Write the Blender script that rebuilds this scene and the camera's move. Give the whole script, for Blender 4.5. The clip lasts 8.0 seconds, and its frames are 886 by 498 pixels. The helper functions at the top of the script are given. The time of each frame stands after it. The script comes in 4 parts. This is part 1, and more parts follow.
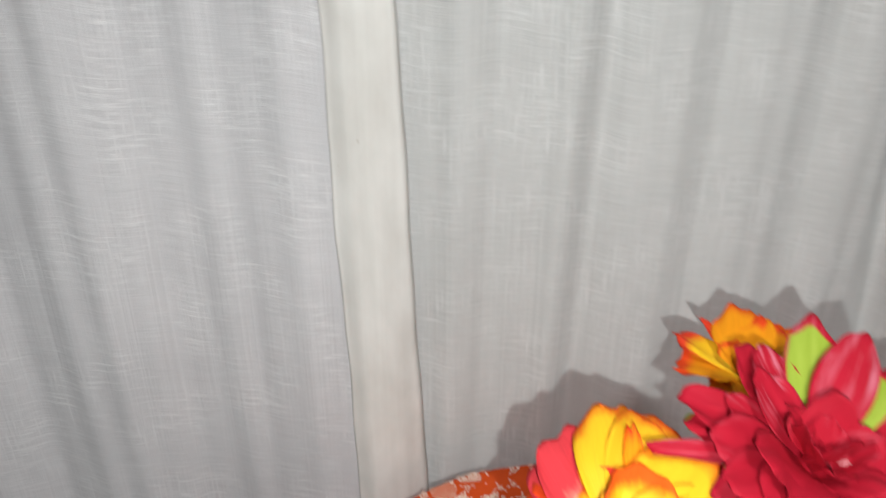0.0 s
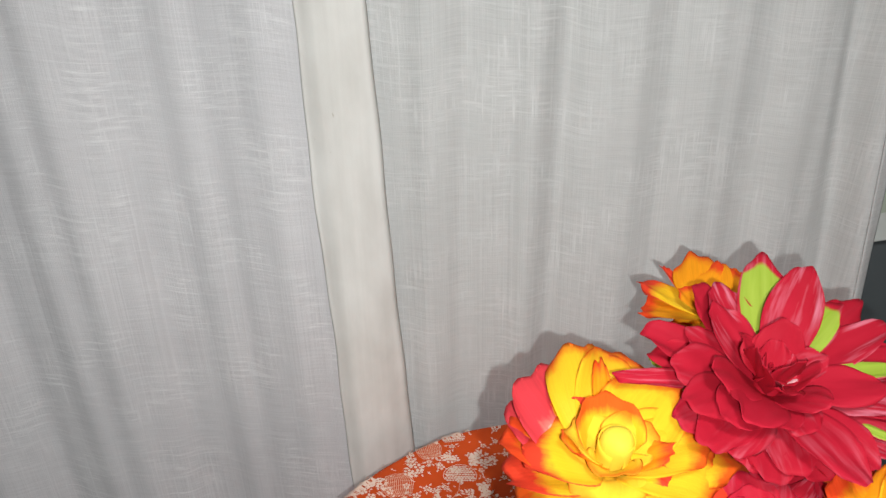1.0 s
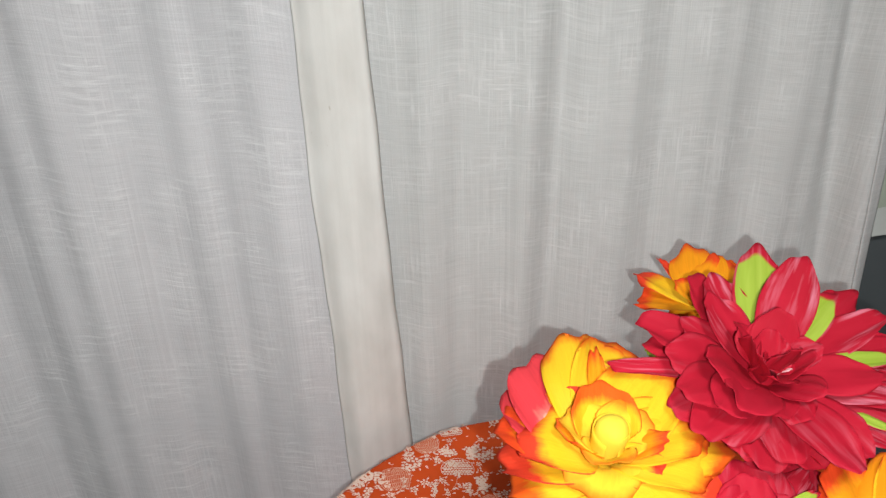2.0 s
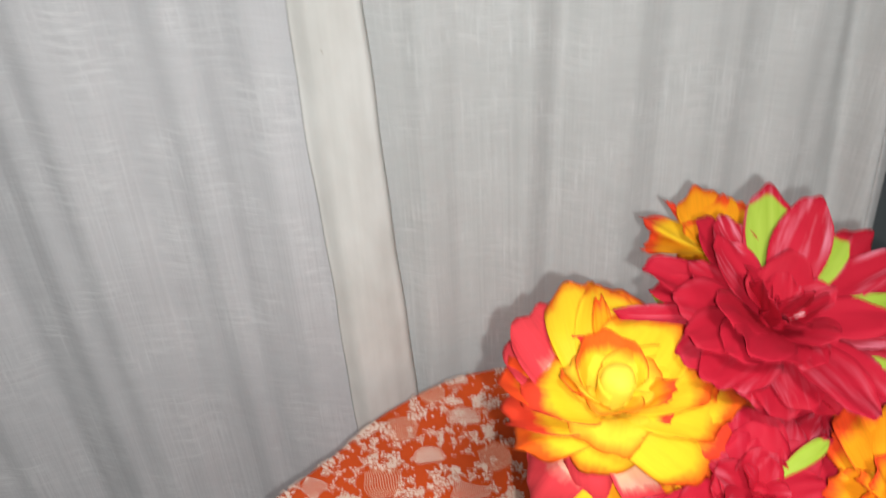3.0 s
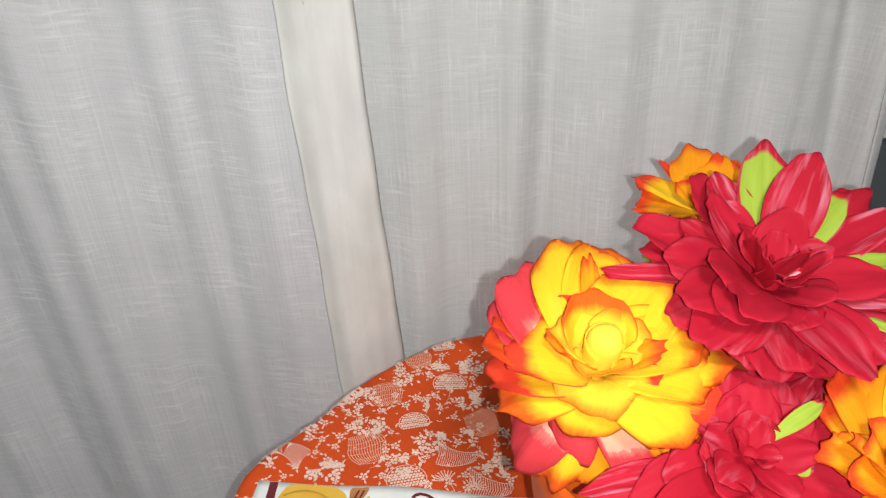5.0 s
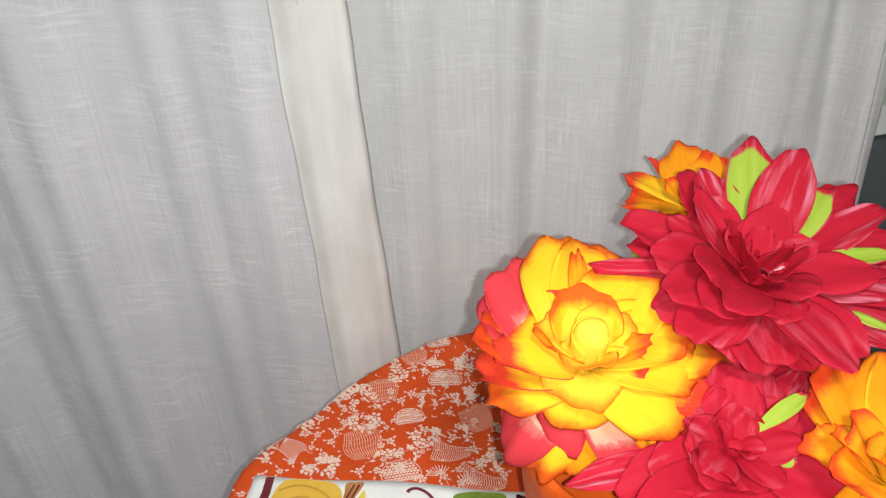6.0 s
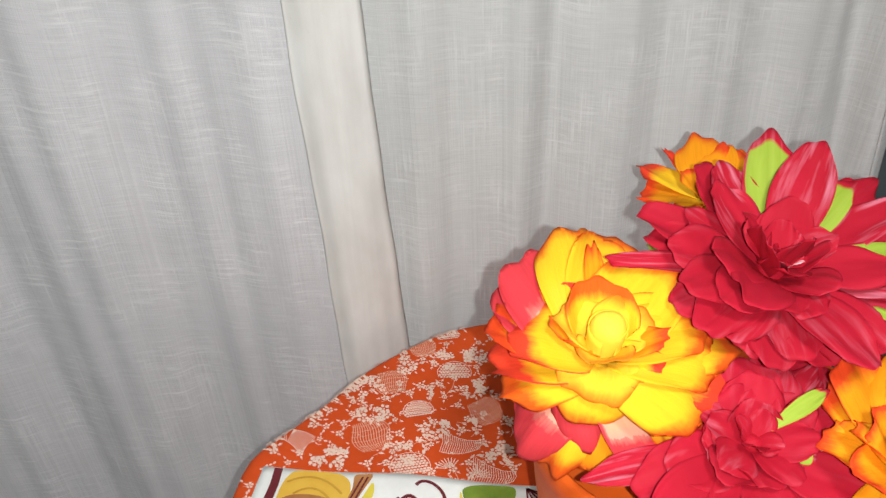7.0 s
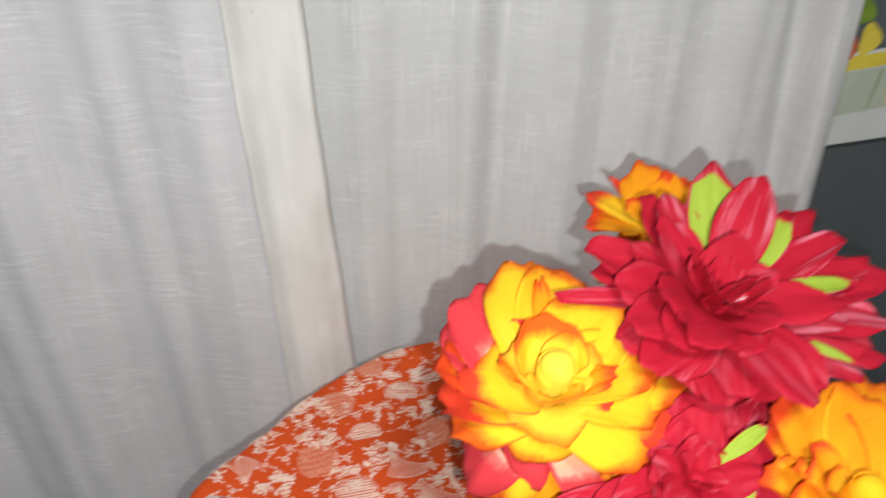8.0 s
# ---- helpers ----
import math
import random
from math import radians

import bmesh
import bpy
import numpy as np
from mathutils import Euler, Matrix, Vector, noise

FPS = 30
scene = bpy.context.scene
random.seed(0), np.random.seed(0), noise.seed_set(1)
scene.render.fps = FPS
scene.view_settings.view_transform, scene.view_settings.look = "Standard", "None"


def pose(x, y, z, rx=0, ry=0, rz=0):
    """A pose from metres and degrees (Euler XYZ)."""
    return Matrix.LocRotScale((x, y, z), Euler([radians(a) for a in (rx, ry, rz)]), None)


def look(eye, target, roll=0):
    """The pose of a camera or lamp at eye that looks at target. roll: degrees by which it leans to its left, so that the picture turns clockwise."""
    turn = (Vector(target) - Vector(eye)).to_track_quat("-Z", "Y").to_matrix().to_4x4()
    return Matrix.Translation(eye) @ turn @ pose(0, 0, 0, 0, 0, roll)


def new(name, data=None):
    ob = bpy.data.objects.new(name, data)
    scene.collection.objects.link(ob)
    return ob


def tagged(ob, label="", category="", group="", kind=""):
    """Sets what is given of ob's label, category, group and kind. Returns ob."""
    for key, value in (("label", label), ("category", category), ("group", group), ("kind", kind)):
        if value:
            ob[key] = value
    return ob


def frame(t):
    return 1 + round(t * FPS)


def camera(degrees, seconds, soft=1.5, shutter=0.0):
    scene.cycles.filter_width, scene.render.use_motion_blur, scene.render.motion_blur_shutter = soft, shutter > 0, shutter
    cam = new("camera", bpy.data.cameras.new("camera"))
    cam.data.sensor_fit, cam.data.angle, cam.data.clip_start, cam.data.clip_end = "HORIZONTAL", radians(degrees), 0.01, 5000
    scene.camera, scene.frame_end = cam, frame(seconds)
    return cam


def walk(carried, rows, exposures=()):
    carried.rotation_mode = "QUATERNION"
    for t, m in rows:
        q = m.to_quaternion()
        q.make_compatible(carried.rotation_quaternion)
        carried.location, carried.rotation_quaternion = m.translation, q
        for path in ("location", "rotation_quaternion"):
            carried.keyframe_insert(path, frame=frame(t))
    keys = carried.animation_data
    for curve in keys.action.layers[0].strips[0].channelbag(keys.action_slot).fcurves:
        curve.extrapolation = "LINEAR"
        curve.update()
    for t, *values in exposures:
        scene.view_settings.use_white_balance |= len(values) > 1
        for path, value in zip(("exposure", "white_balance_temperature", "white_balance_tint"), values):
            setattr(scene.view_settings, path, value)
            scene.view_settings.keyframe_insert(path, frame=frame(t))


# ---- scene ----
cam = camera(58.0, 8.0, soft=1.4, shutter=1.0)
PATH = [
    (0, (-0.008, 0.023, 1.179), (0.159, 1.797, 0.272), 3.7),
    (0.5, (-0.01, -0.003, 1.179), (0.219, 1.757, 0.258), 2.2),
    (1, (-0.009, -0.009, 1.173), (0.213, 1.756, 0.259), 2.1),
    (2.5, (-0.005, -0.013, 1.167), (0.213, 1.754, 0.255), 1.9),
    (2.7, (-0.004, -0.008, 1.1655), (0.2, 1.733, 0.199), 1.0),
    (2.9, (-0.002, -0.003, 1.164), (0.193, 1.71, 0.222), 1.1),
    (3, (-0.001, 0.0, 1.163), (0.196, 1.702, 0.132), 0.5),
    (3.2, (0.003, 0.004, 1.159), (0.207, 1.695, 0.125), 0.4),
    (3.5, (0.007, 0.008, 1.153), (0.184, 1.687, 0.08), 0.3),
    (4, (0.006, 0.008, 1.149), (0.21, 1.672, 0.058), 0.9),
    (4.5, (0.005, 0.008, 1.148), (0.211, 1.673, 0.059), 1.1),
    (5.8, (0.008, 0.004, 1.152), (0.222, 1.669, 0.065), 1.0),
    (6, (0.01, 0.002, 1.151), (0.213, 1.667, 0.062), 0.8),
    (6.5, (0.01, 0.001, 1.151), (0.216, 1.669, 0.068), 0.9),
    (7, (0.006, 0.006, 1.148), (0.198, 1.661, 0.043), 1.1),
    (7.5, (0.007, 0.01, 1.149), (0.244, 1.661, 0.046), 1.5),
    (7.8, (0.011, 0.016, 1.154), (0.27, 1.659, 0.043), 1.7),
    (8, (0.005, 0.019, 1.162), (0.336, 1.647, 0.048), 3.6),
]
EXPOSURES = [(0.0, -0.10), (2.5, -0.12), (3.0, -0.10), (3.6, -0.02), (8.0, 0.0)]
walk(cam, [(t, look(eye, target, roll)) for t, eye, target, roll in PATH], EXPOSURES)

# ---- light ----
world = bpy.data.worlds.new("night_room")
world.use_nodes = True
world.node_tree.nodes["Background"].inputs["Color"].default_value = (0.02, 0.02, 0.025, 1)
world.node_tree.nodes["Background"].inputs["Strength"].default_value = 0.3
scene.world = world


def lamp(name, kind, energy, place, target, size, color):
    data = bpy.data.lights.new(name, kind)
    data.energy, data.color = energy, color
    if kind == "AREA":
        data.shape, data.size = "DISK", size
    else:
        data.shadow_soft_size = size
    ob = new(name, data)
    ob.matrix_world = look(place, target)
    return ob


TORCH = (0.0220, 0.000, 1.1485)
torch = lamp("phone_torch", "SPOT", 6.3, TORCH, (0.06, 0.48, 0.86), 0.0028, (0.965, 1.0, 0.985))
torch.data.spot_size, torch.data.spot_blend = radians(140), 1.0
# Fill for the room's ambient light; its ceiling source is unseen and assumed.
lamp("room_fill_light", "AREA", 23.0, (0.1, -0.7, 2.40), (0.1, -0.7, 0.0), 0.34, (0.96, 0.98, 1.0))


# ---- materials ----
def material(name, rough=0.7, spec=0.3):
    m = bpy.data.materials.new(name)
    m.use_nodes = True
    b = m.node_tree.nodes["Principled BSDF"]
    b.inputs["Roughness"].default_value = rough
    b.inputs["Specular IOR Level"].default_value = spec
    return m, m.node_tree.nodes, m.node_tree.links, b


def coords(nodes, links, scale, kind="Object"):
    c = nodes.new("ShaderNodeTexCoord")
    mp = nodes.new("ShaderNodeMapping")
    mp.inputs["Scale"].default_value = scale
    links.new(c.outputs[kind], mp.inputs["Vector"])
    return mp.outputs["Vector"]


def noise_of(nodes, links, vec, scale=1.0, detail=3.0, rough=0.5, distort=0.0):
    n = nodes.new("ShaderNodeTexNoise")
    n.inputs["Scale"].default_value, n.inputs["Detail"].default_value = scale, detail
    n.inputs["Roughness"].default_value, n.inputs["Distortion"].default_value = rough, distort
    links.new(vec, n.inputs["Vector"])
    return n.outputs["Fac"]


def ramp(nodes, links, fac, stops, mode="LINEAR"):
    r = nodes.new("ShaderNodeValToRGB")
    r.color_ramp.interpolation = mode
    e = r.color_ramp.elements
    while len(e) < len(stops):
        e.new(0.5)
    for el, (p, c) in zip(e, stops):
        el.position = p
        el.color = (*c, 1) if len(c) == 3 else c
    links.new(fac, r.inputs["Fac"])
    return r.outputs["Color"]


def mix(nodes, links, fac, a, b, blend="MIX"):
    m = nodes.new("ShaderNodeMix")
    m.data_type, m.blend_type = "RGBA", blend
    for sock, v in ((m.inputs["Factor"], fac), (m.inputs["A"], a), (m.inputs["B"], b)):
        if isinstance(v, (int, float)):
            sock.default_value = v
        elif isinstance(v, tuple):
            sock.default_value = (*v, 1)
        else:
            links.new(v, sock)
    return m.outputs["Result"]


def calc(nodes, links, op, a, b=0.0, c=0.0):
    m = nodes.new("ShaderNodeMath")
    m.operation = op
    for sock, v in zip(m.inputs, (a, b, c)):
        if isinstance(v, (int, float)):
            sock.default_value = v
        else:
            links.new(v, sock)
    return m.outputs["Value"]


def bump(nodes, links, b, height, strength, distance):
    n = nodes.new("ShaderNodeBump")
    n.inputs["Strength"].default_value, n.inputs["Distance"].default_value = strength, distance
    links.new(height, n.inputs["Height"])
    links.new(n.outputs["Normal"], b.inputs["Normal"])


def linen(name, low, high, slub, upright, across):
    """Loose slubby weave: fine warp and weft threads, pale thick slubs both ways, drifting tone."""
    m, n, l, b = material(name, 0.85, 0.15)
    fine_v = noise_of(n, l, coords(n, l, (1700, 4, 40), "UV"), 1, 2)
    fine_h = noise_of(n, l, coords(n, l, (34, 1700, 4), "UV"), 1, 2)
    slub_v = noise_of(n, l, coords(n, l, (440, 24, 1), "UV"), 1, 2.5, 0.65, 0.12)
    slub_h = noise_of(n, l, coords(n, l, (40, 380, 1), "UV"), 1, 2.5, 0.65, 0.2)
    patch = noise_of(n, l, coords(n, l, (14, 10, 1), "UV"), 1, 4)
    base = mix(n, l, patch, low, high)
    threads = calc(n, l, "ADD", fine_v, fine_h)
    tone = ramp(n, l, calc(n, l, "MULTIPLY", threads, 0.5), [(0.36, (0.90,) * 3), (0.64, (1.09,) * 3)])
    base = mix(n, l, 1.0, base, tone, "MULTIPLY")
    sv = ramp(n, l, slub_v, [(0.49, (0, 0, 0)), (0.74, (upright,) * 3)])
    sh = ramp(n, l, slub_h, [(0.48, (0, 0, 0)), (0.72, (across,) * 3)])
    area = ramp(n, l, noise_of(n, l, coords(n, l, (23, 19, 1), "UV"), 1, 3), [(0.40, (0.12,) * 3), (0.62, (1, 1, 1))])
    both = calc(n, l, "MULTIPLY", calc(n, l, "MAXIMUM", sv, sh), area)
    col = mix(n, l, calc(n, l, "MULTIPLY", both, slub), base, (0.82, 0.82, 0.81))
    l.new(col, b.inputs["Base Color"])
    bump(n, l, b, calc(n, l, "ADD", calc(n, l, "MULTIPLY", both, 0.8), threads), 0.25, 0.0006)
    return m


LINEN = linen("sheer_linen", (0.51, 0.505, 0.513), (0.615, 0.61, 0.615), 0.52, 0.70, 1.0)
LINEN_WARP = linen("sheer_linen_upright_slubs", (0.51, 0.513, 0.50), (0.615, 0.62, 0.605), 0.50, 0.95, 0.85)


def hem_material():
    m, n, l, b = material("cream_hem_linen", 0.85, 0.15)
    streak = noise_of(n, l, coords(n, l, (160, 5, 1), "UV"), 1, 3)
    patch = noise_of(n, l, coords(n, l, (30, 14, 1), "UV"), 1, 4)
    col = mix(n, l, 1.0, mix(n, l, streak, (0.63, 0.62, 0.59), (0.76, 0.75, 0.72)),
              ramp(n, l, patch, [(0.35, (0.90, 0.89, 0.87)), (0.65, (1.05, 1.05, 1.04))]), "MULTIPLY")
    spots = ramp(n, l, noise_of(n, l, coords(n, l, (330, 120, 1), "UV"), 1, 1), [(0.17, (0.8, 0.77, 0.72)), (0.22, (1, 1, 1))])
    col = mix(n, l, 1.0, col, spots, "MULTIPLY")
    l.new(col, b.inputs["Base Color"])
    bump(n, l, b, noise_of(n, l, coords(n, l, (900, 900, 1), "UV"), 1, 2), 0.2, 0.0004)
    return m


HEM = hem_material()


def plain(name, a, bcol, scale=30.0, rough=0.7, spec=0.3, height=0.0, kind="Object"):
    m, n, l, b = material(name, rough, spec)
    f = noise_of(n, l, coords(n, l, (scale,) * 3, kind), 1, 5, 0.6)
    big = noise_of(n, l, coords(n, l, (scale / 9,) * 3, kind), 1, 3)
    col = mix(n, l, f, a, bcol)
    col = mix(n, l, 1.0, col, ramp(n, l, big, [(0.3, (0.88,) * 3), (0.7, (1.08,) * 3)]), "MULTIPLY")
    l.new(col, b.inputs["Base Color"])
    if height:
        bump(n, l, b, f, 0.4, height)
    return m


def rose_material(name, heart, body, rim, edge):
    """Printed fabric petal: pale heart, warm body, red-orange painted rim that bleeds unevenly inwards."""
    m, n, l, b = material(name, 0.80, 0.12)
    uv = n.new("ShaderNodeTexCoord").outputs["UV"]
    sep = n.new("ShaderNodeSeparateXYZ")
    l.new(uv, sep.inputs[0])
    side = calc(n, l, "ABSOLUTE", calc(n, l, "SUBTRACT", sep.outputs["X"], 0.5))
    info = n.new("ShaderNodeObjectInfo")
    shift = calc(n, l, "MULTIPLY_ADD", info.outputs["Random"], 0.22, -0.11)
    reach = calc(n, l, "MAXIMUM", sep.outputs["Y"], calc(n, l, "MULTIPLY", calc(n, l, "POWER", calc(n, l, "MULTIPLY", side, 2.0), 3.0), calc(n, l, "MULTIPLY_ADD", sep.outputs["Y"], 0.45, 0.56)))
    cloud = noise_of(n, l, coords(n, l, (55, 55, 55)), 1, 4, 0.6)
    veins = noise_of(n, l, coords(n, l, (34, 2.2, 1), "UV"), 1, 2)
    t = calc(n, l, "ADD", calc(n, l, "ADD", reach, shift), calc(n, l, "MULTIPLY_ADD", cloud, 0.34, -0.17))
    t = calc(n, l, "ADD", t, calc(n, l, "MULTIPLY_ADD", veins, 0.12, -0.06))
    col = ramp(n, l, t, [(0.12, heart), (0.50, body), (edge, body), (min(edge + 0.17, 0.97), rim), (1.0, rim)])
    col = mix(n, l, 1.0, col, ramp(n, l, veins, [(0.3, (0.93,) * 3), (0.7, (1.04,) * 3)]), "MULTIPLY")
    l.new(col, b.inputs["Base Color"])
    bump(n, l, b, calc(n, l, "ADD", veins, calc(n, l, "MULTIPLY", noise_of(n, l, coords(n, l, (900,) * 3)), 0.5)), 0.3, 0.0006)
    return m


ROSE = rose_material("yellow_rose_petal", (0.86, 0.60, 0.045), (0.85, 0.48, 0.018), (0.80, 0.11, 0.010), 0.74)
ROSE_TIP = rose_material("red_tipped_rose_petal", (0.86, 0.60, 0.035), (0.85, 0.49, 0.016), (0.72, 0.050, 0.020), 0.60)
ROSE_HEART = rose_material("yellow_rose_heart", (0.86, 0.66, 0.06), (0.85, 0.53, 0.030), (0.82, 0.22, 0.012), 0.80)
ROSE_ORANGE = rose_material("orange_rose_petal", (0.84, 0.46, 0.015), (0.83, 0.29, 0.008), (0.74, 0.06, 0.012), 0.76)
ROSE_PINK = rose_material("pink_edged_rose_petal", (0.83, 0.50, 0.20), (0.77, 0.33, 0.24), (0.67, 0.046, 0.058), 0.42)


def dahlia_material(name, lime, blush):
    """Deep red satin petal with paler pink streaks along it; the lime kind has a leaf-green heart and red margin."""
    m, n, l, b = material(name, 0.72, 0.18)
    uv = n.new("ShaderNodeTexCoord").outputs["UV"]
    sep = n.new("ShaderNodeSeparateXYZ")
    l.new(uv, sep.inputs[0])
    side = calc(n, l, "MULTIPLY", calc(n, l, "ABSOLUTE", calc(n, l, "SUBTRACT", sep.outputs["X"], 0.5)), 2.0)
    info = n.new("ShaderNodeObjectInfo")
    offset = n.new("ShaderNodeVectorMath")
    offset.operation = "ADD"
    l.new(coords(n, l, (5.0, 1.2, 1), "UV"), offset.inputs[0])
    l.new(calc(n, l, "MULTIPLY", info.outputs["Random"], 40.0), offset.inputs[1])
    streak = noise_of(n, l, offset.outputs[0], 1, 3, 0.6)
    cloud = noise_of(n, l, coords(n, l, (45,) * 3), 1, 4)
    red = mix(n, l, cloud, (0.35, 0.005, 0.016), (0.52, 0.011, 0.034))
    some = ramp(n, l, calc(n, l, "FRACT", calc(n, l, "MULTIPLY", info.outputs["Random"], 7.3)), [(0.25, (blush,) * 3), (0.80, (min(1.0, blush + 0.3),) * 3)])
    pink = calc(n, l, "MULTIPLY", ramp(n, l, streak, [(0.50, (0, 0, 0)), (0.72, (1, 1, 1))]),
                ramp(n, l, sep.outputs["Y"], [(0.25, (0, 0, 0)), (0.80, (0.85,) * 3)]))
    pink = calc(n, l, "MULTIPLY", pink, some)
    col = mix(n, l, pink, red, (0.72, 0.25, 0.33))
    if lime:
        t = calc(n, l, "ADD", calc(n, l, "MAXIMUM", calc(n, l, "MULTIPLY", side, 0.98), calc(n, l, "MULTIPLY", sep.outputs["Y"], 0.96)),
                 calc(n, l, "MULTIPLY_ADD", cloud, 0.16, -0.08))
        green = mix(n, l, streak, (0.22, 0.34, 0.010), (0.42, 0.52, 0.08))
        col = mix(n, l, ramp(n, l, t, [(0.84, (0, 0, 0)), (0.88, (1, 1, 1))]), green, col)
    l.new(col, b.inputs["Base Color"])
    weave = noise_of(n, l, coords(n, l, (1100,) * 3), 1, 2)
    bump(n, l, b, calc(n, l, "ADD", calc(n, l, "MULTIPLY", streak, 1.4), calc(n, l, "MULTIPLY", weave, 0.5)), 0.06, 0.0005)
    return m


DAHLIA = dahlia_material("red_dahlia_petal", False, 0.02)
DAHLIA_OUTER = dahlia_material("pink_streaked_dahlia_petal", False, 0.95)
DAHLIA_LIME = dahlia_material("lime_dahlia_petal", True, 0.5)
STAMEN = plain("pale_pink_fabric", (0.74, 0.36, 0.40), (0.82, 0.55, 0.56), 200)
LEAF = plain("lime_leaf_fabric", (0.22, 0.33, 0.02), (0.40, 0.50, 0.04), 60, 0.6)
STEM = plain("green_plastic_stem", (0.07, 0.13, 0.03), (0.12, 0.2, 0.05), 60, 0.5)
POT = plain("orange_glazed_pot", (0.66, 0.085, 0.008), (0.74, 0.13, 0.012), 40, 0.6, 0.15)
CLOTH = plain("rust_orange_cotton", (0.53, 0.058, 0.009), (0.62, 0.080, 0.014), 160, 0.85, 0.15, 0.0002)
PRINT = plain("pale_cream_print", (0.72, 0.47, 0.36), (0.82, 0.64, 0.54), 420, 0.85, 0.15)
PRINT_FINE = plain("faded_cream_print", (0.66, 0.30, 0.19), (0.76, 0.43, 0.31), 420, 0.85, 0.15)
WHITE_CLOTH = plain("white_cotton", (0.70, 0.70, 0.66), (0.80, 0.80, 0.77), 220, 0.85, 0.15, 0.0002)
GOLD = plain("golden_yellow_print", (0.56, 0.29, 0.025), (0.76, 0.50, 0.09), 40, 0.85, 0.15)
BROWN = plain("brown_print", (0.26, 0.08, 0.02), (0.58, 0.28, 0.10), 60, 0.85, 0.15)
OCHRE = plain("ochre_print", (0.42, 0.19, 0.02), (0.66, 0.40, 0.06), 60, 0.85, 0.15)
MAROON = plain("maroon_print", (0.12, 0.015, 0.02), (0.17, 0.03, 0.035), 90, 0.85, 0.15)
GREEN = plain("green_print", (0.03, 0.11, 0.015), (0.30, 0.40, 0.05), 80, 0.85, 0.15)
YELLOW = plain("yellow_print", (0.66, 0.50, 0.04), (0.75, 0.62, 0.10), 130, 0.85, 0.15)
WALL = plain("pale_wall_paint", (0.55, 0.54, 0.52), (0.62, 0.61, 0.59), 12, 0.8, 0.2, 0.001)
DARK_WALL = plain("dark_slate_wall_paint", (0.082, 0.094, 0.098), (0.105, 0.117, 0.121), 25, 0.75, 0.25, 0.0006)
FLOOR = plain("grey_floor", (0.26, 0.25, 0.24), (0.34, 0.33, 0.31), 9, 0.5, 0.4)
WOOD = plain("brown_wood", (0.16, 0.08, 0.04), (0.24, 0.13, 0.07), 20, 0.5, 0.4)
PAPER = plain("white_card", (0.60, 0.62, 0.58), (0.68, 0.70, 0.66), 60, 0.5, 0.4)
PALE_PRINT = plain("pale_green_print", (0.40, 0.46, 0.36), (0.52, 0.56, 0.46), 90, 0.5, 0.4)
RED = plain("red_print", (0.55, 0.05, 0.02), (0.62, 0.16, 0.03), 120, 0.5, 0.4)
# Glowing glass of the unseen lamp, added to go with the fill light.
ASSUMED_LAMP_GLASS = plain("assumed_lamp_glass", (0.8, 0.8, 0.8), (0.85, 0.85, 0.85), 10, 0.3)
ASSUMED_LAMP_GLASS.node_tree.nodes["Principled BSDF"].inputs["Emission Color"].default_value = (0.96, 0.98, 1.0, 1)
ASSUMED_LAMP_GLASS.node_tree.nodes["Principled BSDF"].inputs["Emission Strength"].default_value = 2.0
THREAD = plain("grey_stitching", (0.30, 0.29, 0.28), (0.38, 0.37, 0.36), 300)


# ---- mesh helpers ----
def mesh_of(name, verts, faces, mat, uvs=None, smooth=True):
    me = bpy.data.meshes.new(name)
    me.from_pydata([tuple(v) for v in verts], [], faces)
    me.materials.append(mat)
    if uvs is not None:
        layer = me.uv_layers.new(name="UVMap")
        idx = np.empty(len(me.loops), dtype=np.int32)
        me.loops.foreach_get("vertex_index", idx)
        layer.data.foreach_set("uv", np.asarray(uvs, dtype=np.float32)[idx].ravel())
    me.polygons.foreach_set("use_smooth", [smooth] * len(me.polygons))
    me.update()
    return me


def part(name, me, parent, label=""):
    ob = new(name, me)
    ob.parent = parent
    return tagged(ob, label)


def thing(name, m=None):
    ob = new(name)
    ob.empty_display_size = 0.02
    if m is not None:
        ob.matrix_world = m
    return ob


def grid_faces(nu, nv, closed=False):
    out = []
    for j in range(nv - 1):
        for i in range(nu if closed else nu - 1):
            k = (i + 1) % nu
            out.append((j * nu + i, j * nu + k, (j + 1) * nu + k, (j + 1) * nu + i))
    return out


def sheet(points, thick, fine=False):
    """A grid of points (rows, columns, 3) as a closed sheet of that thickness: vertices and faces. fine: it thins out to its edges."""
    p = np.asarray(points, dtype=float)
    nv, nu = p.shape[:2]
    du, dv = np.gradient(p, axis=1), np.gradient(p, axis=0)
    nrm = np.cross(du, dv)
    size = np.linalg.norm(nrm, axis=2, keepdims=True)
    nrm = nrm / np.maximum(size, 1e-12)
    if fine:
        u, w = np.abs(np.linspace(-1, 1, nu)), np.linspace(0, 1, nv)
        thick = thick * (0.10 + 0.90 * np.outer(1 - w ** 8, 1 - u ** 6))[:, :, None]
    top, low = p.reshape(-1, 3), (p - nrm * thick).reshape(-1, 3)
    f = grid_faces(nu, nv)
    n = nu * nv
    faces = f + [tuple(n + i for i in reversed(q)) for q in f]
    rim = [i for i in range(nu)] + [j * nu + nu - 1 for j in range(1, nv)] + \
          [(nv - 1) * nu + i for i in range(nu - 2, -1, -1)] + [j * nu for j in range(nv - 2, 0, -1)]
    for a, b in zip(rim, rim[1:] + rim[:1]):
        faces.append((b, a, n + a, n + b))
    return np.vstack([top, low]), faces


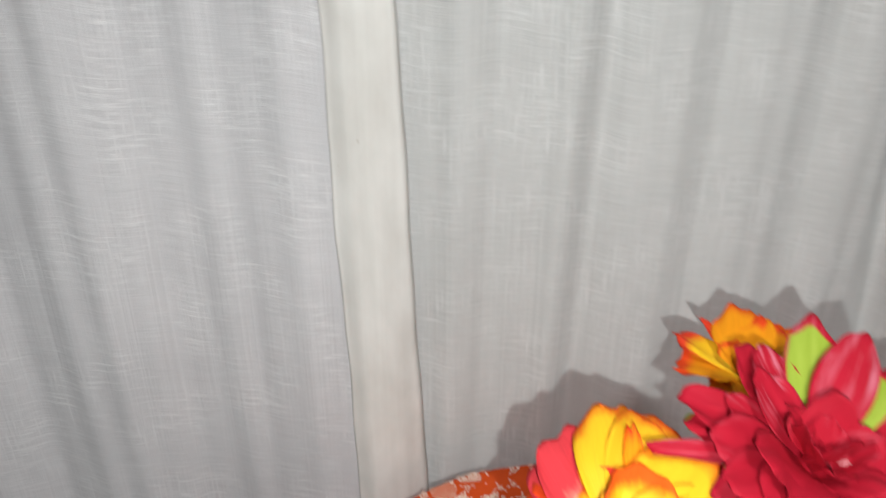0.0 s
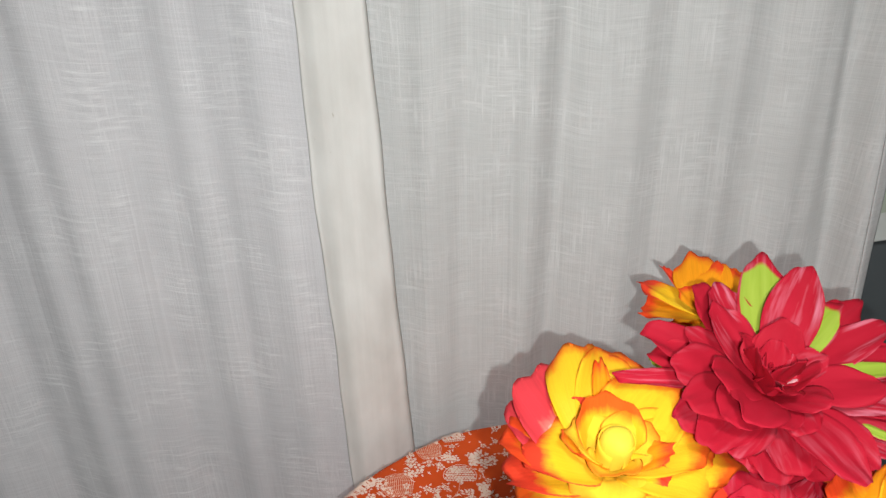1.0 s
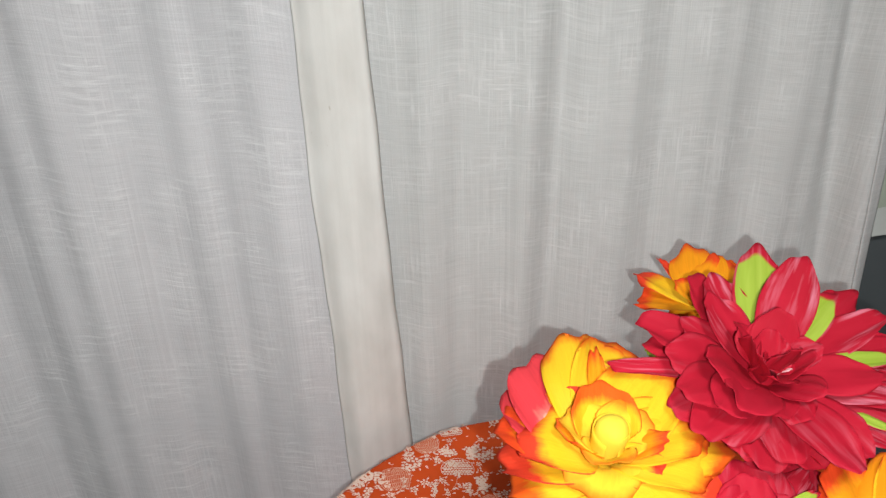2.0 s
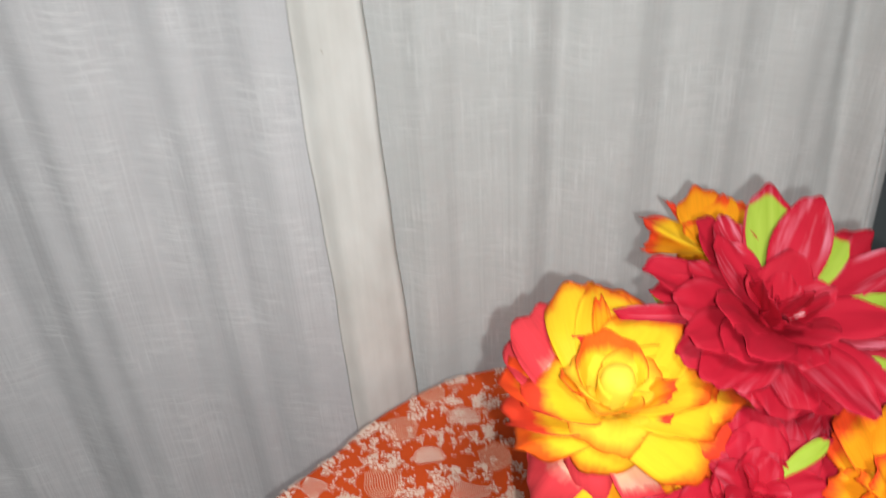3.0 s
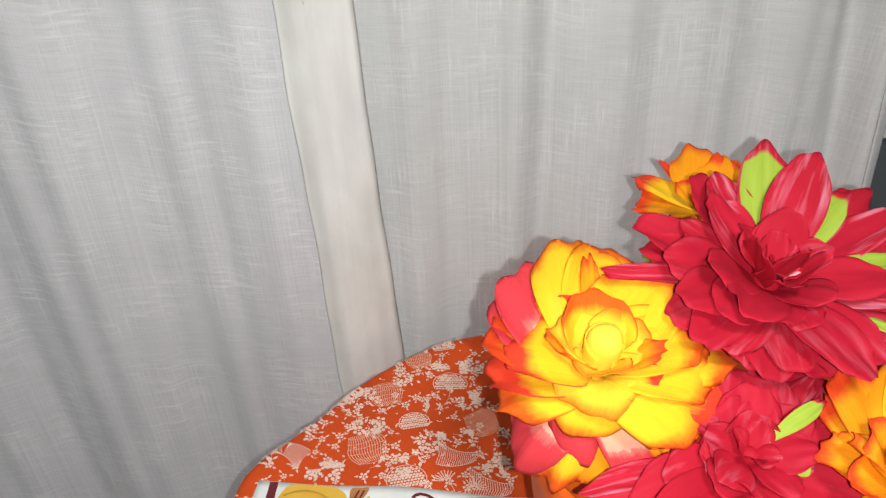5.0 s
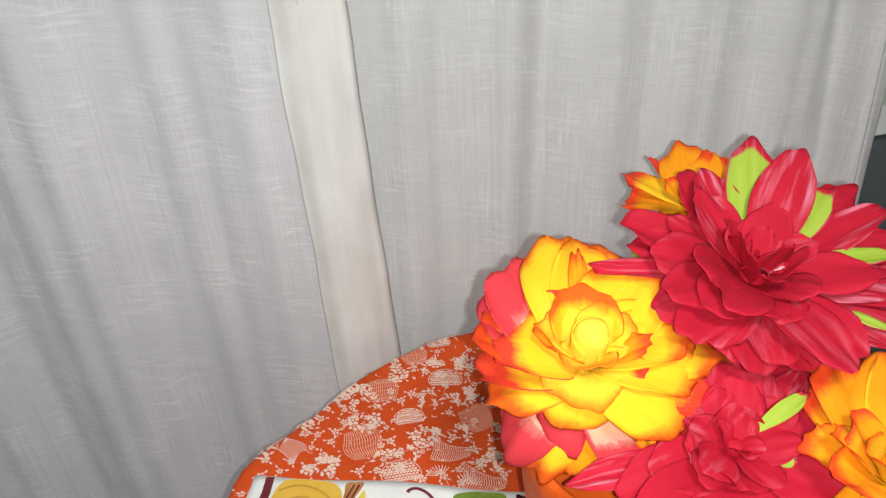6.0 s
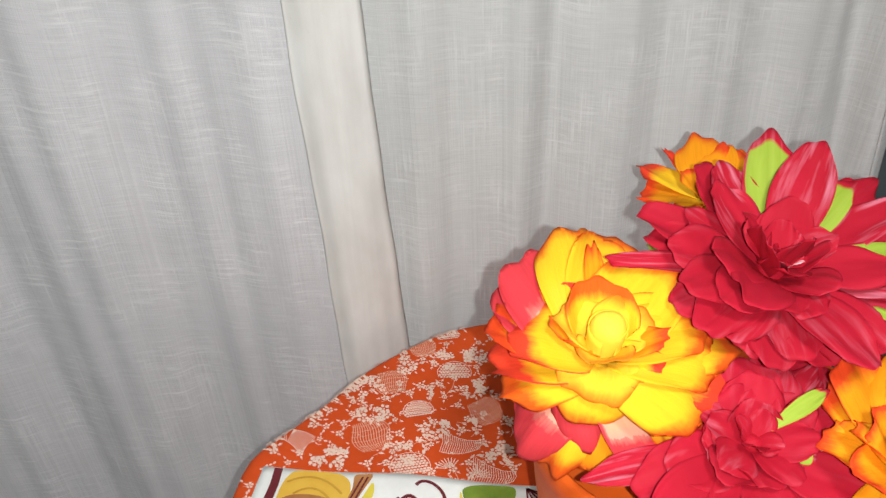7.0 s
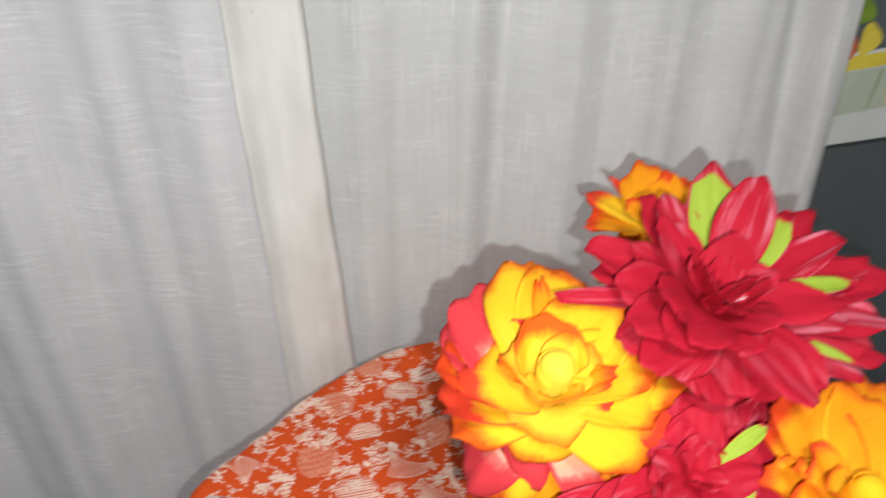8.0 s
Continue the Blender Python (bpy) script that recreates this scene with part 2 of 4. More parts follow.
def box_mesh(name, lo, hi, mat, bevel=0.0):
    bm = bmesh.new()
    bmesh.ops.create_cube(bm, size=1)
    for v in bm.verts:
        v.co = Vector([(a + b) / 2 + c * (b - a) for a, b, c in zip(lo, hi, v.co)])
    if bevel:
        bmesh.ops.bevel(bm, geom=bm.edges[:], offset=bevel, segments=2, affect="EDGES", profile=0.5)
    me = bpy.data.meshes.new(name)
    bm.to_mesh(me)
    bm.free()
    me.materials.append(mat)
    return me


def lathe(name, profile, mat, n=40, centre=(0, 0)):
    verts = [(centre[0] + r * math.cos(2 * math.pi * i / n), centre[1] + r * math.sin(2 * math.pi * i / n), z)
             for r, z in profile for i in range(n)]
    return mesh_of(name, verts, grid_faces(n, len(profile), True), mat)


def tube(name, path, radii, mat, n=8):
    verts = []
    pts = [Vector(p) for p in path]
    for i, p in enumerate(pts):
        d = (pts[min(i + 1, len(pts) - 1)] - pts[max(i - 1, 0)]).normalized()
        a = d.cross(Vector((0.3, 0.9, 0.1))).normalized()
        b = d.cross(a)
        for k in range(n):
            w = 2 * math.pi * k / n
            verts.append(p + (a * math.cos(w) + b * math.sin(w)) * radii[i])
    faces = grid_faces(n, len(pts), True)
    faces += [tuple(range(n - 1, -1, -1)), tuple(range((len(pts) - 1) * n, len(pts) * n))]
    return mesh_of(name, verts, faces, mat)


def bend(a, b, c, n=12):
    a, b, c = Vector(a), Vector(b), Vector(c)
    return [(1 - s) ** 2 * a + 2 * s * (1 - s) * b + s * s * c for s in (i / (n - 1) for i in range(n))]


# ---- the room ----
def structure(name, me, label, category):
    return tagged(new(name, me), label, category, kind="structure")


structure("floor", box_mesh("floor", (-1.6, -2.4, -0.1), (1.6, 0.62, 0.0), FLOOR), "plain grey floor of the room", "floor")
structure("ceiling", box_mesh("ceiling", (-1.6, -2.4, 2.5), (1.6, 0.62, 2.6), WALL), "plain pale painted ceiling", "ceiling")
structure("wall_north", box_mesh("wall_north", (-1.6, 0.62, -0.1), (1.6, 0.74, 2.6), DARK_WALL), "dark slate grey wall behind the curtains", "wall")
structure("wall_south", box_mesh("wall_south", (-1.6, -2.52, -0.1), (1.6, -2.4, 2.6), WALL), "plain pale painted wall", "wall")
structure("wall_east", box_mesh("wall_east", (1.6, -2.52, -0.1), (1.72, 0.74, 2.6), WALL), "plain pale painted wall", "wall")
structure("wall_west", box_mesh("wall_west", (-1.72, -2.52, -0.1), (-1.6, 0.74, 2.6), WALL), "plain pale painted wall", "wall")
# Lamp body out of view, added as the source of the ambient fill.
assumed_ceiling_lamp = tagged(thing("assumed_ceiling_lamp", pose(0.1, -0.7, 2.5)), "unseen round ceiling lamp, assumed as the source of the room's ambient light", "lamp")
part("base", lathe("base", [(0.0, 0.0), (0.19, 0.0), (0.19, -0.03), (0.0, -0.03)], ASSUMED_LAMP_GLASS), assumed_ceiling_lamp)
part("diffuser", lathe("diffuser", [(0.0, -0.031), (0.175, -0.031), (0.165, -0.055), (0.11, -0.075), (0.0, -0.082)], ASSUMED_LAMP_GLASS), assumed_ceiling_lamp)


# ---- curtains ----
def hump(x, at, width):
    return np.exp(-((x - at) / width) ** 2)


def left_fold(x, z):
    q = x + 0.06 * (z - 0.85)
    y = 0.500 + 0.0065 * np.sin(q * 47 + 0.9) + 0.0026 * np.sin(q * 104 + 2.0 + 1.5 * z) + 0.0008 * np.sin(q * 230 + 4 * z)
    y = y + 0.005 * hump(q, -0.165, 0.018) + 0.006 * hump(q, -0.235, 0.022)
    near = hump(x, -0.01, 0.05)
    return y * (1 - near) + 0.487 * near + 0.0035 * np.sin(7 * z + 3 * x) + 0.02 * (0.85 - z) * (z < 0.85)


def right_fold(x, z):
    q = x + 0.03 * (z - 0.85)
    y = 0.516 + 0.0036 * np.sin(q * 92 + 0.4) + 0.0011 * np.sin(q * 171 + 1.1 + z) + 0.0003 * np.sin(q * 340 + 2 * z)
    y = y + 0.005 * hump(q, 0.140, 0.011) + 0.002 * hump(q, 0.106, 0.007)
    q2 = x + 0.14 * (z - 0.85)
    return y + 0.009 * hump(q2, 0.374, 0.012) - 0.006 * hump(q2, 0.392, 0.010) + 0.0025 * np.sin(8 * z + 20 * x)


def seam_x(z):
    return -0.037 - 0.078 * (z - 1.009) - 0.0012 * hump(z, 0.95, 0.08) + 0.0005 * np.sin(31 * z) + 0.0003 * np.sin(83 * z + 1)


def lead_x(z):
    return 0.008 - 0.100 * (z - 1.009) + 0.0005 * np.sin(24 * z + 2.2) + 0.0003 * np.sin(71 * z)


def outer_x(z):
    return 0.405 - 0.105 * (z - 0.85)


ZS = np.concatenate([np.linspace(0.03, 0.50, 12), np.linspace(0.52, 1.20, 90), np.linspace(1.24, 2.30, 24)])


def cloth_panel(name, x0, x1, steps, y_of, mat, thick, parent, label=""):
    """A hanging strip of cloth between two edges x0(z) and x1(z), on the fold surface y_of."""
    s = np.linspace(0, 1, steps)
    rows, uv = [], []
    for z in ZS:
        a, b = float(x0(z)), float(x1(z))
        xs = a + (b - a) * s
        rows.append(np.stack([xs, y_of(xs, z), np.full(steps, z)], axis=1))
        uv.append(np.stack([xs + 0.06 * (z - 0.85), z + 0.0022 * np.sin(41 * xs + 7 * z) + 0.0012 * np.sin(97 * xs - 13 * z) + 0.03 * xs], axis=1))
    v, f = sheet(rows, -thick)
    u = np.vstack(uv)
    return part(name, mesh_of(name, v, f, mat, np.vstack([u, u])), parent, label)


def band_y(xs, z):
    s = (xs - seam_x(z)) / (lead_x(z) - seam_x(z))
    return left_fold(xs, z) - 0.0012 - 0.0045 * np.sin(np.pi * np.clip(s, 0, 1)) ** 2 - 0.0022 * hump(s, 0.22, 0.14) + 0.008 * np.clip((s - 0.94) / 0.06, 0, 1) ** 2


curtain_left = tagged(thing("curtain", pose(0, 0, 0)), "off-white slubby linen curtain with a cream hem, hanging in soft folds", "curtain", "pair of curtains")
cloth_panel("cloth", lambda z: -1.15, lambda z: seam_x(z) + 0.006, 460, left_fold, LINEN, 0.0006, curtain_left)
cloth_panel("hem", seam_x, lead_x, 44, band_y, HEM, 0.0008, curtain_left, "cream double-folded side hem")
cloth_panel("stitching", lambda z: seam_x(z) - 0.0003, lambda z: seam_x(z) + 0.0003, 3, lambda x, z: left_fold(x, z) - 0.0012, THREAD, 0.0006, curtain_left, "thin dark seam line")
curtain_right = tagged(thing("curtain", pose(0, 0, 0)), "off-white slubby linen curtain, its outer edge drawn back from the wall", "curtain", "pair of curtains")
cloth_panel("cloth", lambda z: -0.10, lambda z: outer_x(z) - 0.012, 300, right_fold, LINEN_WARP, 0.0006, curtain_right)
cloth_panel("hem", lambda z: outer_x(z) - 0.0125, outer_x, 8, lambda x, z: right_fold(x, z) - 0.0007, LINEN_WARP, 0.0008, curtain_right, "pale folded outer hem")
rod = tagged(thing("curtain_rod", pose(0, 0.51, 2.32)), "slim wooden rod that carries both curtains", "curtain rod")
part("rod", tube("rod", [(-1.3, 0, 0), (0, 0, 0), (0.7, 0, 0)], [0.012] * 3, WOOD, 12), rod)
for x in (-1.25, 0.65):
    part("bracket", box_mesh("bracket", (x - 0.01, 0.0, -0.012), (x + 0.01, 0.11, 0.012), WOOD), rod)

# ---- printed card on the wall ----
card = tagged(thing("wall_calendar", pose(0.425, 0.619, 0.842, 0, -7, 0)), "white card calendar printed with red and yellow flowers on dark wall", "calendar")
part("card", box_mesh("card", (0, -0.006, 0), (0.125, -0.001, 0.34), PAPER, 0.0015), card)


def flat(name, shape, z, mat, parent, label="", upright=False, y=0.0):
    """A flat printed patch from an outline in the sheet's own plane."""
    pts = [(a, y, b) if upright else (a, b, z) for a, b in shape]
    return part(name, mesh_of(name, pts, [tuple(range(len(pts)))], mat, smooth=False), parent, label)


def oval(cx, cy, rx, ry, n=18, wob=0.0, turn=0.0):
    out = []
    for i in range(n):
        a = 2 * math.pi * i / n
        k = 1 + wob * math.sin(3 * a + cx * 900)
        px, py = rx * k * math.cos(a), ry * k * math.sin(a)
        out.append((cx + px * math.cos(turn) - py * math.sin(turn), cy + px * math.sin(turn) + py * math.cos(turn)))
    return out


for shape, mat, lift, label in (
        ([(0.004, 0.028), (0.121, 0.034), (0.121, 0.074), (0.004, 0.070)], PALE_PRINT, 1, "pale green printed field"),
        ([(0.004, 0.071), (0.121, 0.075), (0.121, 0.088), (0.004, 0.084)], YELLOW, 1, "yellow printed band"),
        ([(0.004, 0.090), (0.121, 0.090), (0.121, 0.33), (0.004, 0.33)], DARK_WALL, 1, "dark printed picture ground"),
        (oval(0.052, 0.096, 0.009, 0.016, wob=0.12), RED, 2, "red printed flower"),
        (oval(0.072, 0.100, 0.010, 0.014, wob=0.15), YELLOW, 2, "yellow printed flower"),
        (oval(0.060, 0.128, 0.009, 0.016, wob=0.15, turn=0.5), GREEN, 2, "green printed leaf"),
        (oval(0.072, 0.150, 0.013, 0.011, wob=0.12), PAPER, 2, "white printed flower"),
        (oval(0.108, 0.052, 0.007, 0.016, wob=0.1), YELLOW, 2, "yellow printed flower"),
        ([(0.085, 0.034), (0.0862, 0.034), (0.0922, 0.070), (0.0905, 0.070)], GREEN, 2, "green printed stalk")):
    flat("print", shape, 0, mat, card, label, True, -0.006 - 0.0004 * lift)

# ---- table ----
CX, CY, RT, TOP = 0.161, 0.239, 0.2615, 0.750
table = tagged(thing("side_table", pose(CX, CY, 0)), "small round wooden side table under an orange cloth", "table")
part("tabletop", lathe("tabletop", [(0.0, 0.747), (0.254, 0.747), (0.258, 0.743), (0.258, 0.728), (0.254, 0.724), (0.0, 0.724)], WOOD, 64), table)
for a in range(4):
    w = math.radians(45 + 90 * a)
    part("leg", tube("leg", [(0.16 * math.cos(w), 0.16 * math.sin(w), 0.724), (0.17 * math.cos(w), 0.17 * math.sin(w), 0.36), (0.18 * math.cos(w), 0.18 * math.sin(w), 0.0)],
                     [0.02, 0.018, 0.014], WOOD, 12), table)


def drape(x, y, lift):
    """Lays a point of a cloth, given in plan from the table's middle, on the top or down over its edge."""
    r, a = math.hypot(x, y), math.atan2(y, x)
    wave = 0.006 * math.exp(-((a - 2.63) / 0.09) ** 2) - 0.005 * math.exp(-((a - 2.36) / 0.12) ** 2) + 0.002 * math.exp(-((a - 1.95) / 0.2) ** 2) + 0.0006 * math.sin(17 * a)
    soft = 0.006
    edge = RT + wave - soft
    if r <= edge:
        return (x, y, TOP + lift)
    s = r - edge
    k = min(s / soft, math.pi / 2)
    out = edge + soft * math.sin(k)
    down = soft * (1 - math.cos(k)) + max(0.0, s - soft * math.pi / 2)
    flare = 0.10 * max(0.0, down - 0.01) * (1 + 0.7 * math.sin(11 * a + 1.0)) * (0.25 if math.sin(a) > 0.3 else 1.0)
    return ((out + lift + flare) * math.cos(a), (out + lift + flare) * math.sin(a), TOP + lift - down)


cloth = tagged(thing("tablecloth", pose(CX, CY, 0)), "rust-orange cotton tablecloth printed with cream baskets and flowers", "tablecloth")
rings = np.concatenate([np.linspace(0.004, 0.235, 16), np.linspace(0.24, 0.29, 26), np.linspace(0.30, 0.46, 14)])
NA = 150
pts = [[drape(r * math.cos(2 * math.pi * i / NA), r * math.sin(2 * math.pi * i / NA), 0.0012) for i in range(NA + 1)] for r in rings]
v, f = sheet(pts, -0.0010)
part("fabric", mesh_of("fabric", v, f, CLOTH), cloth)


class Print:
    """Gathers small flat printed shapes into one mesh, laid over the draped cloth."""

    def __init__(self):
        self.v, self.f, self.h = [], [], []

    def poly(self, pts):
        n = len(self.v)
        self.v += pts
        self.h += [len(self.f) % 31] * len(pts)
        self.f.append(tuple(range(n, n + len(pts))))

    def stroke(self, pts, w):
        for (ax, ay), (bx, by) in zip(pts, pts[1:]):
            d = math.hypot(bx - ax, by - ay) or 1e-9
            nx, ny = -(by - ay) / d * w / 2, (bx - ax) / d * w / 2
            self.poly([(ax - nx, ay - ny), (bx - nx, by - ny), (bx + nx, by + ny), (ax + nx, ay + ny)])

    def done(self, name, mat, parent, lift, label):
        verts = [drape(x - CX, y - CY, lift + 0.000016 * h) for (x, y), h in zip(self.v, self.h)]
        ob = part(name, mesh_of(name, verts, self.f, mat, smooth=False), parent, label)
        ob["kind"] = "stuff"
        return ob


strong, faint = Print(), Print()
rng = random.Random(4)


def turned(pts, x, y, a, k):
    c, s = math.cos(a) * k, math.sin(a) * k
    return [(x + px * c - py * s, y + px * s + py * c) for px, py in pts]


def blossom(x, y, r, a=0.0):
    for i in range(5):
        w = a + 2 * math.pi * i / 5
        strong.poly(oval(x + r * 0.64 * math.cos(w), y + r * 0.64 * math.sin(w), r * 0.31, r * 0.29, 8, 0, w))
    strong.poly(oval(x, y, r * 0.17, r * 0.17, 6))
    for i in range(5):
        w = a + 2 * math.pi * (i + 0.5) / 5
        faint.stroke([(x + r * 0.2 * math.cos(w), y + r * 0.2 * math.sin(w)), (x + r * 0.8 * math.cos(w), y + r * 0.8 * math.sin(w))], 0.00022)


def leaflet(x, y, a, length, width):
    """A small pointed printed leaf with its midrib left open."""
    for sg in (-1, 1):
        strong.poly(turned([(-length, 0.00008 * sg), (-0.3 * length, width * sg), (0.3 * length, 0.85 * width * sg), (length, 0.00008 * sg)][::sg], x, y, a, 1.0))


def spray(x, y, a, length, n=5):
    """A curving twig with small leaves and buds."""
    pts = [(x + length * t * math.cos(a + 0.7 * t), y + length * t * math.sin(a + 0.7 * t)) for t in (i / 6 for i in range(7))]
    faint.stroke(pts, 0.0004)
    for i in range(n):
        px, py = pts[1 + i * 5 // n]
        w = a + rng.uniform(-1.4, 1.4)
        leaflet(px + 0.0024 * math.cos(w), py + 0.0024 * math.sin(w), w, 0.0021, 0.0009)
    blossom(*pts[-1], 0.0030, a)


def dotted_basket(x, y, a, k):
    """A round basket of netted pale cells."""
    for j in range(9):
        for i in range(12):
            px, py = (i - 5.5 + 0.5 * (j % 2)) * 0.0021, j * 0.0020 - 0.004
            if (px / 0.0115) ** 2 + ((py - 0.001) / 0.0105) ** 2 < 1 and py > -0.0045:
                strong.poly(turned(oval(px, py, 0.00102, 0.00096, 6), x, y, a, k))
    edge = [(0.0123 * math.cos(t), 0.001 + 0.0113 * math.sin(t)) for t in np.linspace(-0.45, math.pi + 0.45, 22)]
    strong.stroke(turned(edge, x, y, a, k), 0.0005)


def ribbed_basket(x, y, a, k):
    """A tall basket drawn in fine curved ribs."""
    for i in range(15):
        s = (i - 7) / 7
        rib = [(s * (0.0115 - 0.004 * abs(t) ** 1.5) + 0.001 * math.sin(3 * t), t * 0.011) for t in np.linspace(-1, 1, 9)]
        faint.stroke(turned(rib, x, y, a, k), 0.00055)
    for t in np.linspace(-0.9, 0.9, 6):
        band = [((0.0115 - 0.004 * abs(t) ** 1.5) * s, t * 0.011 - 0.002 * (1 - s * s)) for s in np.linspace(-1, 1, 9)]
        faint.stroke(turned(band, x, y, a, k), 0.00042)


def striped_basket(x, y, a, k):
    """A low curved horn with cross stripes."""
    for i in range(19):
        t = i / 18 * 2 - 1
        w = 0.0062 * (1 - 0.45 * t)
        px = t * 0.012
        py = 0.003 * t * t
        strong.stroke(turned([(px - 0.0008, py - w), (px + 0.0006, py), (px - 0.0008, py + w)], x, y, a, k), 0.00042)
    for sg in (-1, 1):
        strong.stroke(turned([(t * 0.012, 0.003 * t * t + sg * 0.0062 * (1 - 0.45 * t)) for t in np.linspace(-1, 1, 9)], x, y, a, k), 0.0005)


def scatter(x, y, n, spread):
    """Loose leaves, buds and twigs that fill the ground round a figure."""
    for i in range(n):
        w, r = rng.uniform(0, 6.28), spread * math.sqrt(rng.uniform(0.2, 1))
        px, py = x + r * math.cos(w), y + r * math.sin(w)
        t = rng.uniform(0, 6.28)
        strong.poly(oval(px, py, rng.uniform(0.0007, 0.0012), rng.uniform(0.0004, 0.0007), 7, 0.25, t))
        if i % 3 == 0:
            strong.stroke([(px + 0.0035 * s * math.cos(t + s), py + 0.0035 * s * math.sin(t + s)) for s in (0, 0.35, 0.7, 1.0)], 0.00042)


def posy(x, y, n=5, spread=0.010):
    for i in range(n):
        w, r = rng.uniform(0, 6.28), spread * math.sqrt(rng.random())
        blossom(x + r * math.cos(w), y + r * math.sin(w) * 0.8, rng.uniform(0.0032, 0.0046), w)
    for i in range(n * 2):
        w, r = rng.uniform(0, 6.28), spread * rng.uniform(0.5, 1.25)
        leaflet(x + r * math.cos(w), y + r * math.sin(w) * 0.8, w + rng.uniform(-0.6, 0.6), rng.uniform(0.0016, 0.0026), rng.uniform(0.0007, 0.0011))


def fern(x, y, a):
    for i in range(9):
        w = a + (i - 4) * 0.27
        strong.stroke([(x + 0.002 * math.cos(w), y + 0.002 * math.sin(w)), (x + 0.009 * math.cos(w), y + 0.009 * math.sin(w))], 0.0006)
    faint.stroke([(x - 0.006 * math.cos(a + 0.3 * t), y - 0.006 * t * math.sin(a)) for t in (0, 1, 2)], 0.0006)


for kind, x, y, a, k in (
        (striped_basket, -0.046, 0.384, 2.6, 0.95), (ribbed_basket, 0.020, 0.431, 3.3, 1.0), (ribbed_basket, 0.004, 0.382, 0.3, 1.15),
        (dotted_basket, 0.066, 0.436, -0.1, 1.0), (dotted_basket, 0.037, 0.400, 0.1, 0.85), (dotted_basket, 0.028, 0.351, 0.1, 1.05),
        (dotted_basket, -0.010, 0.427, 0.6, 0.75), (ribbed_basket, 0.046, 0.467, 0.2, 0.85), (ribbed_basket, 0.083, 0.397, 0.5, 1.0),
        (striped_basket, 0.062, 0.366, -0.2, 1.05), (striped_basket, 0.079, 0.339, -0.3, 1.15), (dotted_basket, 0.066, 0.478, 0.1, 0.7)):
    kind(x, y, a, k)
    scatter(x, y, 9, 0.017)
    spray(x + 0.008 * math.cos(a), y + 0.008, a + 0.8, 0.015, 6)
for x, y, n in ((-0.023, 0.364, 7), (0.001, 0.428, 6), (0.006, 0.400, 5), (0.084, 0.359, 8), (0.078, 0.418, 6), (0.046, 0.384, 6),
                (0.086, 0.455, 8), (0.036, 0.447, 4), (0.060, 0.450, 5), (0.022, 0.364, 4), (-0.036, 0.398, 4)):
    posy(x, y, n)
for x, y, a, d in ((-0.012, 0.396, 0.4, 0.022), (0.012, 0.412, 0.2, 0.022), (0.052, 0.412, 0.3, 0.024), (0.048, 0.372, 2.6, 0.020), (0.005, 0.364, 0.2, 0.018),
                   (0.062, 0.388, -0.4, 0.020), (-0.006, 0.412, 1.8, 0.016), (0.025, 0.452, 0.5, 0.018), (0.056, 0.430, 3.4, 0.016), (0.016, 0.346, 2.9, 0.02),
                   (0.074, 0.377, 1.2, 0.014), (0.096, 0.372, 0.9, 0.016), (-0.062, 0.372, 0.5, 0.014)):
    spray(x, y, a, d)
fern(0.053, 0.348, 1.9)
fern(0.069, 0.340, 0.9)
# small sprigs between the figures
BASKETS = ((-0.046, 0.384), (0.020, 0.431), (0.004, 0.382), (0.066, 0.436), (0.037, 0.400), (0.028, 0.351), (-0.010, 0.427), (0.046, 0.467), (0.083, 0.397), (0.062, 0.366), (0.079, 0.339))
sprigs = []
for _ in range(600):
    x, y = rng.uniform(-0.075, 0.105), rng.uniform(0.335, 0.49)
    if math.hypot(x - CX, y - CY) > 0.262 or min(math.hypot(x - a, y - b) for a, b in BASKETS) < 0.0135 or any(math.hypot(x - a, y - b) < 0.0092 for a, b in sprigs):
        continue
    sprigs.append((x, y))
    w = rng.uniform(0, 6.28)
    faint.stroke([(x + 0.0065 * (t - 0.5) * math.cos(w + t), y + 0.0065 * (t - 0.5) * math.sin(w + t)) for t in (0, 0.33, 0.66, 1.0)], 0.0003)
    blossom(x, y, rng.uniform(0.0022, 0.0034), w)
    for i in range(3):
        v = w + 2.1 * i + rng.uniform(-0.4, 0.4)
        leaflet(x + 0.0046 * math.cos(v), y + 0.0046 * math.sin(v), v, 0.0017, 0.0007)
# the rest of the cloth repeats the same figures
done = [(0.02, 0.40)]
for _ in range(400):
    w, r = rng.uniform(0, 6.28), 0.36 * math.sqrt(rng.random())
    x, y = CX + r * math.cos(w), CY + r * math.sin(w)
    if (-0.08 < x < 0.112 and y > 0.33) or min(math.hypot(x - p, y - q) for p, q in done) < 0.027:
        continue
    done.append((x, y))
    rng.choice((dotted_basket, ribbed_basket, striped_basket))(x, y, rng.uniform(-0.5, 0.5), 1.0)
    posy(x + 0.014, y + 0.006, 4, 0.007)
faint.done("fine_print", PRINT_FINE, cloth, 0.0014, "fine faded cream printed lines")
strong.done("cream_print", PRINT, cloth, 0.0020, "cream printed baskets, blossoms and leaves")

# ---- painted napkin on the table ----
napkin = tagged(thing("tea_towel", pose(CX, CY, 0)), "white cotton tea towel painted with golden fruit and green leaves", "tea towel")


def towel_point(s, t):
    """s along the back hem, t towards the front."""
    x = -0.104 + 0.235 * s
    y = 0.3625 - 0.040 * s ** 1.25 - 0.16 * t + 0.0012 * math.sin(14 * s)
    return x - 0.05 * t * max(0.0, 1 - s) ** 2 - 0.02 * t * s - CX, y - CY


NS, NT = 48, 30
